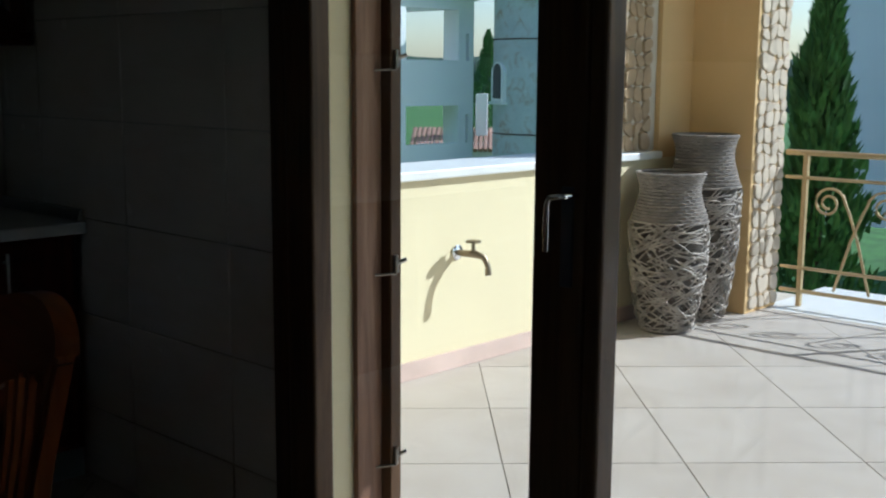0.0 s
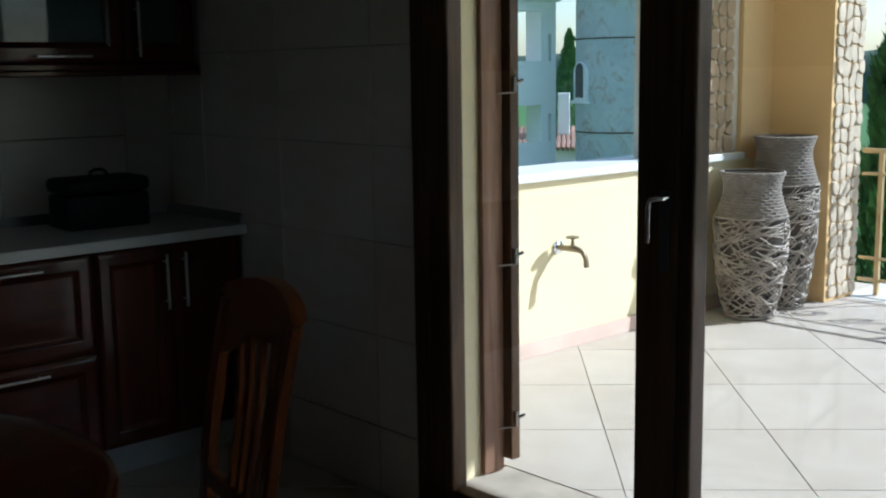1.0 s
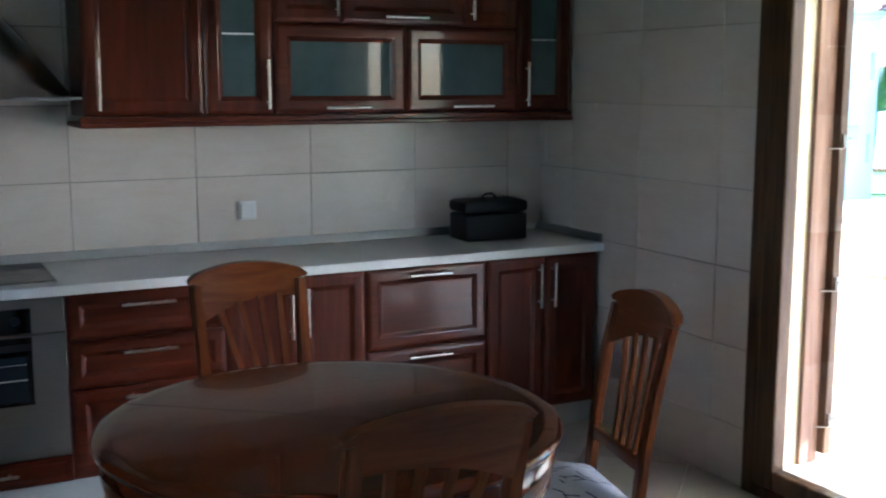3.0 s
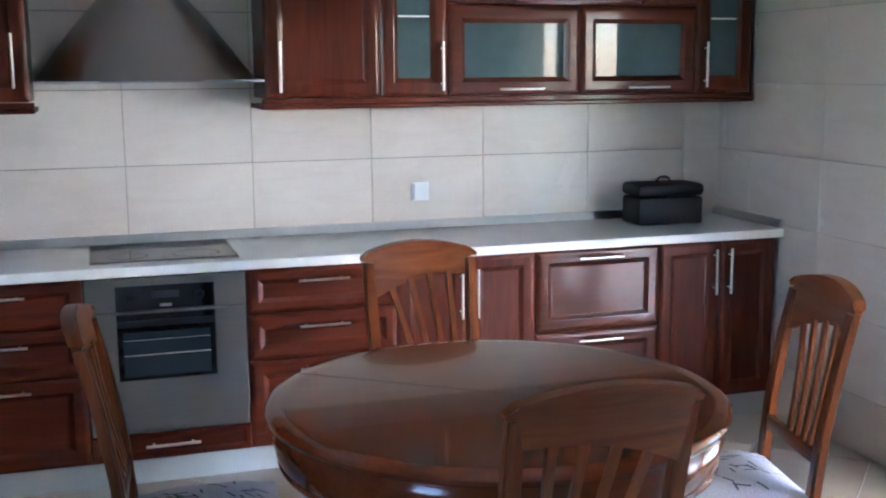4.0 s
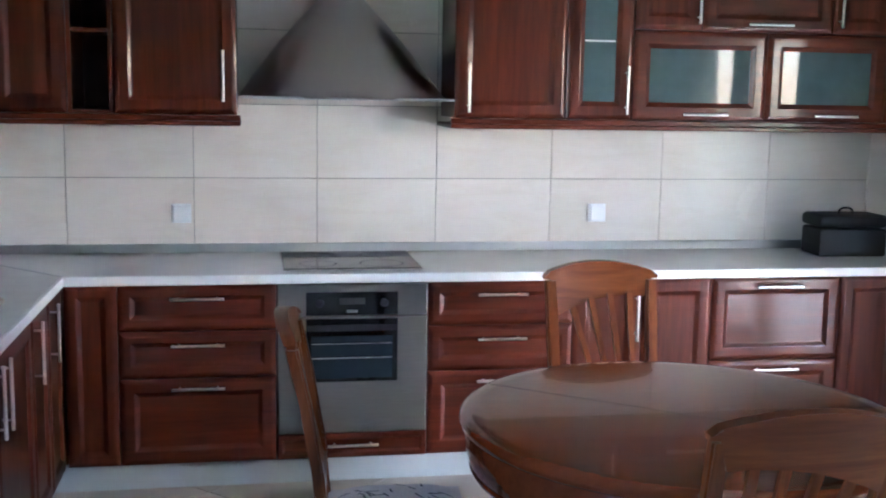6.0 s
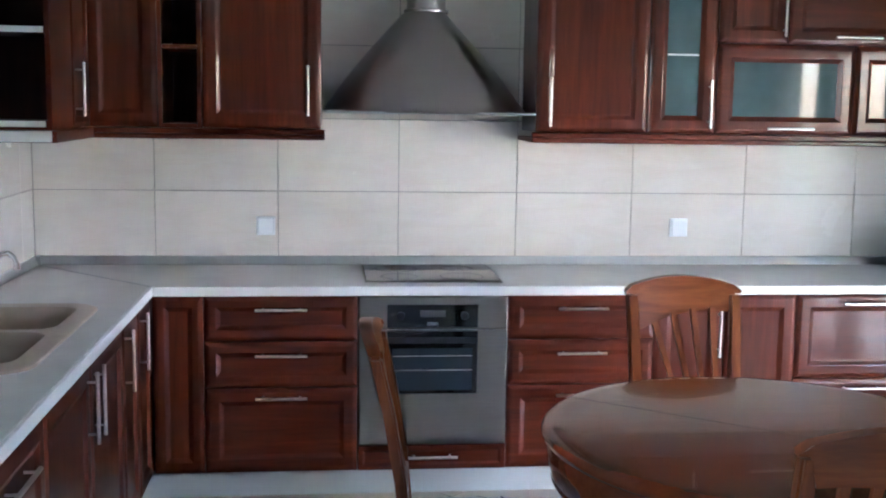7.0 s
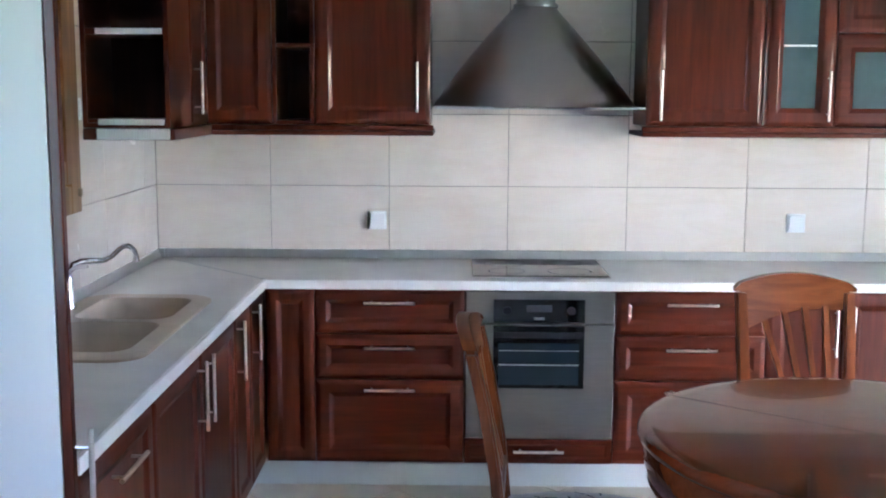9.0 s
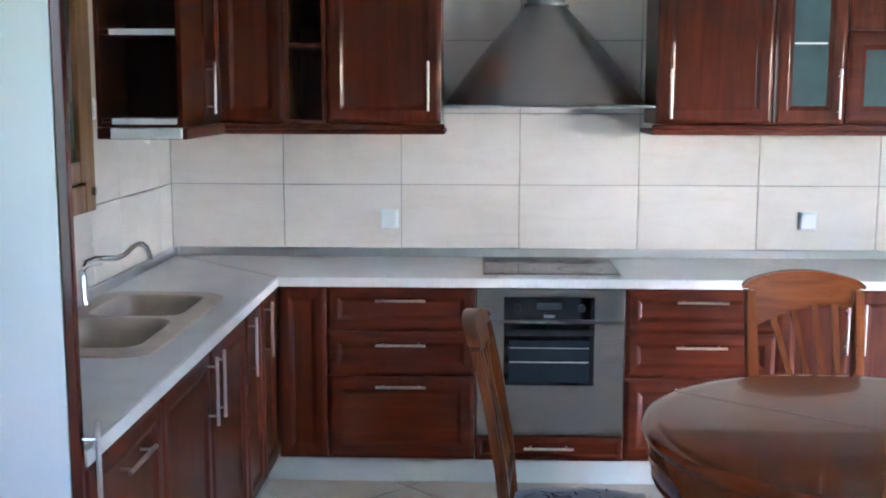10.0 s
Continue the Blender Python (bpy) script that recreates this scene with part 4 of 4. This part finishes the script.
part("wheel", lathe(bmesh.new(), [(0.012, 0), (0.034, 0.002), (0.034, 0.010), (0.012, 0.014)], 16), BRASS_M, gt, smooth=True, m=pose(0.01, -0.09, 0.05))


# ---- woven vases ----
def vase(at, s, h_body, h_all, seed, label):
    v = thing("floor_vase", at, label, "vase", "woven floor vases")
    rnd = random.Random(seed)
    def rad(z):
        f = z / h_body
        return s * (0.170 + 0.090 * math.sin(min(1.0, max(0.0, f)) * math.pi * 0.55 + 0.05))
    prof = [(rad(h_body * k / 12) - 0.012, h_body * k / 12) for k in range(13)]
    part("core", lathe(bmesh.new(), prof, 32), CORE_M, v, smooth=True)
    bm = bmesh.new()
    # neck of close woven rows
    rb = rad(h_body)
    rows = 16
    neck_h = h_all - h_body
    for k in range(rows):
        f = k / (rows - 1)
        r = rb * (1.0 - 0.25 * math.sin(min(1, f * 1.25) * math.pi / 2)) + 0.55 * rb * max(0, f - 0.60) ** 1.5
        z = h_body + neck_h * f
        n = 44
        last = None
        rr = neck_h / rows * 0.62
        pts = []
        for a in range(n + 1):
            an = 2 * math.pi * a / n
            w = r + 0.004 * (1 if (a + k) % 2 else -1)
            pts.append((w * math.cos(an), w * math.sin(an), z))
        tube(bm, pts, rr, 5, False)
    tagged(part("woven_neck", bm, WICKER_M, v, "close woven flared neck", True), kind="stuff")
    bm = bmesh.new()
    for _ in range(520):
        a0, z0 = rnd.uniform(0, 6.283), rnd.uniform(0.02, h_body - 0.02)
        da, dz = rnd.uniform(0.5, 1.3) * rnd.choice((-1, 1)), rnd.uniform(-0.30, 0.30) * h_body
        off = rnd.uniform(-0.004, 0.012)
        pts = []
        for k in range(6):
            g = k / 5
            z = min(h_body, max(0.012, z0 + dz * g))
            r = rad(z) + off + 0.006 * math.sin(math.pi * g)
            pts.append((r * math.cos(a0 + da * g), r * math.sin(a0 + da * g), z))
        tube(bm, pts, rnd.uniform(0.0026, 0.0048), 4, False)
    tagged(part("twigs", bm, TWIG_M, v, "tangle of thin grey twigs"), kind="stuff")
    return v


vase((7.555, -1.01, FZ), 0.735, 0.57, 0.81, 1, "grey woven twig floor vase, the lower of two")
vase((7.925, -0.985, FZ), 0.72, 0.72, 0.985, 2, "tall grey woven twig floor vase behind the lower one")

# ---- railing ----
rail = thing("railing", (8.60, 0.16, FZ), "gold-painted iron terrace railing with scrolls", "railing")
for z, r in ((0.875, 0.016), (0.735, 0.010), (0.22, 0.010), (0.085, 0.012)):
    part("bar", tube(bmesh.new(), [(0, -1.28, z), (0, -6.4, z)], r, 8), RAIL_M, rail, smooth=True)
for k in range(5):
    y = -1.40 - 1.2 * k
    part("post", made_box(-0.014, 0.014, y - 0.014, y + 0.014, 0.0, 0.875, bev=0.002), RAIL_M, rail)
    for dy in (-0.30, -0.90):
        for side in (-1, 1):
            pts = []
            for q in range(26):
                a = q * 0.45
                r = 0.10 * math.exp(-0.11 * a)
                pts.append((0, y + dy + side * (0.16 - r * math.cos(a)), 0.62 - 0.02 + r * math.sin(a) * 1.0))
            pts = [(0, y + dy - side * 0.10, 0.11), (0, y + dy - side * 0.02, 0.40), (0, y + dy + side * 0.04, 0.56)] + pts
            part("scroll", tube(bmesh.new(), pts, 0.008, 6), RAIL_M, rail, smooth=True)
structure("terrace_edge", made_box(8.42, 9.28, -7.5, -1.09, -0.3, FZ - 0.004), COPING_M, "white stone terrace edge", "kerb")


# ---- conifers ----
def conifer(at, height, radius, seed):
    t = thing("conifer", at, "dense green cypress tree on the lawn", "tree", "conifers")
    rnd = random.Random(seed)
    part("trunk", tube(bmesh.new(), [(0, 0, 0), (0, 0, height * 0.9)], [0.07, 0.01], 8), BARK_M, t)
    verts, faces = [], []
    for _ in range(9000):
        f = rnd.random() ** 0.75
        z = height * (0.03 + 0.97 * f)
        rm = radius * (1 - f) ** 0.75 * (0.75 + 0.5 * noise.noise(Vector((f * 9, seed, 0)))) + 0.03
        a = rnd.uniform(0, 6.283)
        lump = 0.72 + 0.45 * noise.noise(Vector((math.cos(a) * 2, math.sin(a) * 2, z * 2.2 + seed)))
        r = rm * lump * (0.55 + 0.45 * rnd.random())
        x, y = r * math.cos(a), r * math.sin(a)
        l, w = rnd.uniform(0.06, 0.14), rnd.uniform(0.012, 0.03)
        up = Vector((math.cos(a) * 0.45 + rnd.uniform(-0.3, 0.3), math.sin(a) * 0.45 + rnd.uniform(-0.3, 0.3), 1)).normalized()
        side = up.cross(Vector((rnd.uniform(-1, 1), rnd.uniform(-1, 1), 0.1))).normalized()
        p = Vector((x, y, z))
        k = len(verts)
        verts += [p - side * w, p + side * w, p + up * l]
        faces.append((k, k + 1, k + 2))
    me = bpy.data.meshes.new("crown")
    me.from_pydata([tuple(v) for v in verts], [], faces)
    me.materials.append(LEAF_M)
    ob = new("crown", me)
    ob.parent = t
    tagged(ob, kind="stuff")


conifer((10.6, -0.40, -0.35), 2.45, 0.62, 1)
conifer((11.0, -1.35, -0.35), 2.3, 0.6, 2)
conifer((11.4, 0.75, -0.80), 2.9, 0.6, 3)
conifer((11.6, -3.7, -0.35), 2.6, 0.6, 4)
conifer((36.2, 25.2, -1.6), 4.7, 1.7, 5)
conifer((37.9, 24.2, -1.6), 4.4, 1.6, 6)
ew = thing("garden_house", (15.5, -3.5, -0.35), "pale house beyond the garden", "house")
part("wall", made_box(0, 5, -4, 5.2, 0, 3.6), HOUSE_M, ew)
part("roof", made_box(-0.4, 5.4, -4.4, 5.6, 3.6, 3.8, bev=0.03), ROOF_M, ew)
for yy in (-2.0, 0.8, 3.4):
    wd = part("window", made_box(-0.04, 0.02, yy, yy + 1.0, 1.1, 2.3, bev=0.01), SHUTTER_M, ew)
    part("pane", made_box(-0.05, -0.041, yy + 0.08, yy + 0.92, 1.18, 2.22), BLACK_GLASS_M, wd)

# ---- houses beyond the parapet ----
hs = thing("white_house", (24.66, 15.65, -1.6), "unfinished white house with open window bays", "house", turn=87)
bm = bmesh.new()
for y0, y1 in ((0.0, 0.17), (0.28, 0.55), (2.4, 2.9), (4.6, 6.0)):
    box(bm, 0, 0.25, y0, y1, 0, 4.90)
for z0, z1 in ((0.0, 1.2), (1.95, 3.35), (4.05, 4.90)):
    box(bm, 0.001, 0.249, 0.17, 0.28, z0, z1)
for z0, z1 in ((0.0, 1.2), (2.19, 3.35), (4.65, 4.90)):
    box(bm, 0.001, 0.249, 0.55, 2.4, z0, z1)
    box(bm, 0.001, 0.249, 2.9, 4.6, z0, z1)
box(bm, 0.25, 0.9, 0.0, 0.25, 0, 4.90)
box(bm, 3.2, 4.0, 0.0, 0.25, 0, 4.90)
part("wall", bm, HOUSE_M, hs)
part("floor_slab", made_box(0.251, 4, 0.251, 6, 2.75, 2.95), HOUSE_M, hs)
part("ceiling_slab", made_box(0.251, 4, 0.0, 6, 4.70, 4.899), HOUSE_M, hs)
part("cornice", made_box(-0.10, 4.1, -0.10, 6.1, 4.901, 5.02, bev=0.02), HOUSE_M, hs)
part("eave", made_box(-0.28, 4.3, -0.28, 6.3, 5.021, 5.10, bev=0.02), HOUSE_M, hs)
bm = bmesh.new()
vs = [bm.verts.new(p) for p in ((-0.34, -0.34, 5.101), (4.4, -0.34, 5.101), (4.4, 6.4, 5.101), (-0.34, 6.4, 5.101), (2.0, 3.0, 6.0))]
bm.faces.new(vs[:4])
for k in range(4):
    bm.faces.new((vs[k], vs[(k + 1) % 4], vs[4]))
part("roof", bm, ROOF_M, hs, "low tiled roof")
tw = thing("round_tower", (25.84, 14.28, -1.6), "round grey rendered tower with an arched window", "tower")
part("wall", lathe(bmesh.new(), [(1.28, 0), (1.28, 5.2)], 64), TOWER_M, tw, smooth=True)
for zz in (3.88, 1.45):
    part("band", lathe(bmesh.new(), [(1.281, zz), (1.30, zz + 0.008), (1.30, zz + 0.03), (1.281, zz + 0.038)], 64, False), BARK_M, tw, "dark string course", True)
bm = bmesh.new()
for k in range(44):
    a0, a1 = 2 * math.pi * k / 44, 2 * math.pi * (k + 1) / 44
    am = (a0 + a1) / 2
    p = [(1.80 * math.cos(a0), 1.80 * math.sin(a0), 5.17), (1.86 * math.cos(am), 1.86 * math.sin(am), 5.27), (1.80 * math.cos(a1), 1.80 * math.sin(a1), 5.17), (0, 0, 6.0)]
    v4 = [bm.verts.new(q) for q in p]
    bm.faces.new((v4[0], v4[1], v4[3]))
    bm.faces.new((v4[1], v4[2], v4[3]))
part("roof", bm, ROOF_M, tw, "conical tiled roof")
part("soffit", lathe(bmesh.new(), [(1.285, 5.11), (1.78, 5.13), (1.78, 5.165), (1.285, 5.18)], 44, False), HOUSE_M, tw)


def arch(w, h, rise, y0, y1):
    """An arched slab w wide, facing -y."""
    bm = bmesh.new()
    wv = [(-w, 0), (w, 0), (w, h)] + [(w * math.cos(radians(a)), h + rise * math.sin(radians(a))) for a in range(20, 180, 20)] + [(-w, h)]
    a = [bm.verts.new((x, y0, z)) for x, z in wv]
    b = [bm.verts.new((x, y1, z)) for x, z in wv]
    for k in range(len(wv)):
        bm.faces.new((a[k], a[(k + 1) % len(wv)], b[(k + 1) % len(wv)], b[k]))
    bm.faces.new(a)
    bm.faces.new(b[::-1])
    return bm


AT = pose(0, 0, 2.30) @ pose(0, 0, 0, 0, 0, -111) @ pose(0, -1.29, 0)
wn1 = part("window", arch(0.32, 0.72, 0.30, -0.05, 0.12), HOUSE_M, tw, "arched pale surround", m=AT)
part("pane", arch(0.20, 0.70, 0.20, -0.065, 0.0), DARK_GREY_M, wn1, "dark arched opening", m=AT @ pose(0, 0, 0.08))
part("sill", made_box(-0.36, 0.36, -0.12, 0.10, -0.08, -0.005, bev=0.01), HOUSE_M, wn1, m=AT)
lh = thing("low_house", (27.88, 18.02, -1.6), "low house with a clay tiled roof", "house", turn=40.6)
part("wall", made_box(0.1, 3, -1.6, 2.2, 0, 0.80), HOUSE_M, lh)
bm = bmesh.new()
for k in range(28):
    y0 = -1.8 + k * 0.15
    tube(bm, [(-0.2, y0, 0.72), (1.6, y0, 1.28)], 0.07, 6)
part("roof", bm, ROOF_M, lh, "clay roof tiles")
part("chimney", made_box(0.9, 1.3, -0.05, 0.32, 1.0, 2.4, bev=0.02), HOUSE_M, lh)
bm = bmesh.new()
n = 60
prev = None
for k in range(n + 1):
    y = -90 + 200 * k / n
    h = 4.0 + 3.2 * noise.noise(Vector((y * 0.03, 3.1, 0))) + 0.9 * noise.noise(Vector((y * 0.3, 1.0, 0)))
    cur = [bm.verts.new((90, y, -1.6)), bm.verts.new((94, y, h * 0.6)), bm.verts.new((104, y, h))]
    if prev:
        for q in range(2):
            bm.faces.new((prev[q], cur[q], cur[q + 1], prev[q + 1]))
    prev = cur
tagged(structure("backdrop", bm, HILL_M, "wooded hills in the distance", "hills", True), kind="structure")

# ---- tiles, piece by piece ----
def tile_mesh(w, h, d=0.010, c=0.003):
    """A tile in the xz plane that faces -y, its lower corner at the origin."""
    bm = rings(bmesh.new(), w, h, [(0, 0.0), (0, -d + c * 0.6), (c * 0.5, -d)], False)
    bmesh.ops.recalc_face_normals(bm, faces=bm.faces)
    me = bpy.data.meshes.new("tile")
    bm.to_mesh(me)
    bm.free()
    me.materials.append(TILE_M)
    return me


MESHES = {}
def lay(parent, a0, a1, z0, z1, place):
    key = (round(a1 - a0, 3), round(z1 - z0, 3))
    if key not in MESHES:
        MESHES[key] = tile_mesh(*key)
    ob = new("tile", MESHES[key])
    ob.parent = parent
    ob.matrix_world = place(a0, z0)


def tiled(parent, a_lines, z_lines, place, skip=None):
    g = 0.0015
    for a0, a1 in zip(a_lines, a_lines[1:]):
        for z0, z1 in zip(z_lines, z_lines[1:]):
            if skip and skip(a0, a1, z0, z1):
                continue
            lay(parent, a0 + g, a1 - g, z0 + g, z1 - g, place)


ZL = [-0.08 + 0.33 * k for k in range(9)]
north = bpy.data.objects["wall_north"]
tiled(north, [0.0] + [0.53 + 0.55 * k for k in range(8)] + [RW], [0.91 + 0.33 * k for k in range(6)], lambda a, z: pose(a, 0.011, z))
east = bpy.data.objects["wall_east"]
tiled(east, [-0.0, 0.30, 0.85, 1.40, 1.621], [0.0] + ZL[1:], lambda a, z: pose(RW + 0.011, -a, z, 0, 0, -90))
west = bpy.data.objects["wall_west"]
def window_gap(a0, a1, z0, z1):
    return a0 > -2.41 and a1 < -1.04 and z1 > 1.25
tiled(west, [-2.86, -2.40, -1.85, -1.30, -1.06, -0.74, -0.19, 0.0], [0.91 + 0.33 * k for k in range(6)], lambda a, z: pose(-0.011, a, z, 0, 0, 90), window_gap)


def diagonal_floor(parent, name, size, ox, oy, x0, x1, y0, y1, z, mat, near, gap=0.0045):
    """Square tiles at 45 degrees inside a rectangle; whole tiles are pieces, cut ones are joined."""
    s = size * math.sqrt(0.5)
    me = None
    rest = bmesh.new()
    count = 0
    n = 40
    for i in range(-n, n):
        for j in range(-n, n):
            cx, cy = ox + (i - j) * s, oy + (i + j) * s + s
            if cx + s < x0 or cx - s > x1 or cy + s < y0 or cy - s > y1:
                continue
            inside = cx - s >= x0 and cx + s <= x1 and cy - s >= y0 and cy + s <= y1
            r = s - gap
            if inside and count < 290 and near(cx, cy):
                if me is None:
                    bm = bmesh.new()
                    lo = [bm.verts.new((dx * r, dy * r, -0.012)) for dx, dy in ((1, 0), (0, 1), (-1, 0), (0, -1))]
                    hi = [bm.verts.new((dx * (r - 0.0015), dy * (r - 0.0015), 0)) for dx, dy in ((1, 0), (0, 1), (-1, 0), (0, -1))]
                    for k in range(4):
                        bm.faces.new((lo[k], lo[(k + 1) % 4], hi[(k + 1) % 4], hi[k]))
                    bm.faces.new(hi)
                    me = bpy.data.meshes.new("tile")
                    bm.to_mesh(me)
                    bm.free()
                    me.materials.append(mat)
                ob = new("tile", me)
                ob.parent = parent
                ob.location = (cx, cy, z)
                count += 1
            else:
                poly = [Vector((cx + dx * r, cy + dy * r)) for dx, dy in ((1, 0), (0, 1), (-1, 0), (0, -1))]
                for axis, lim, sign in ((0, x0, 1), (0, x1, -1), (1, y0, 1), (1, y1, -1)):
                    out = []
                    for p, q in zip(poly, poly[1:] + poly[:1]):
                        ip, iq = (p[axis] - lim) * sign >= 0, (q[axis] - lim) * sign >= 0
                        if ip:
                            out.append(p)
                        if ip != iq:
                            f = (lim - p[axis]) / (q[axis] - p[axis])
                            out.append(p.lerp(q, f))
                    poly = out
                    if len(poly) < 3:
                        break
                if len(poly) >= 3:
                    top = [rest.verts.new((p.x, p.y, z)) for p in poly]
                    low = [rest.verts.new((p.x, p.y, z - 0.012)) for p in poly]
                    rest.faces.new(top)
                    for k in range(len(top)):
                        rest.faces.new((low[k], low[(k + 1) % len(top)], top[(k + 1) % len(top)], top[k]))
    tagged(part(name, rest, mat, parent), kind="stuff")


diagonal_floor(bpy.data.objects["floor"], "cut_tiles", 0.48, 1.15, -0.61, 0.0, RW + 0.08, -7.4, 0.0, 0.0, FLOOR_M, lambda x, y: y > -5.5)
diagonal_floor(bpy.data.objects["terrace"], "cut_tiles", 0.62, 5.44, -1.70, RW + 0.335, 8.41, -7.0, PY - 0.002, FZ, TERRACE_M, lambda x, y: y > -5.0, 0.0022)
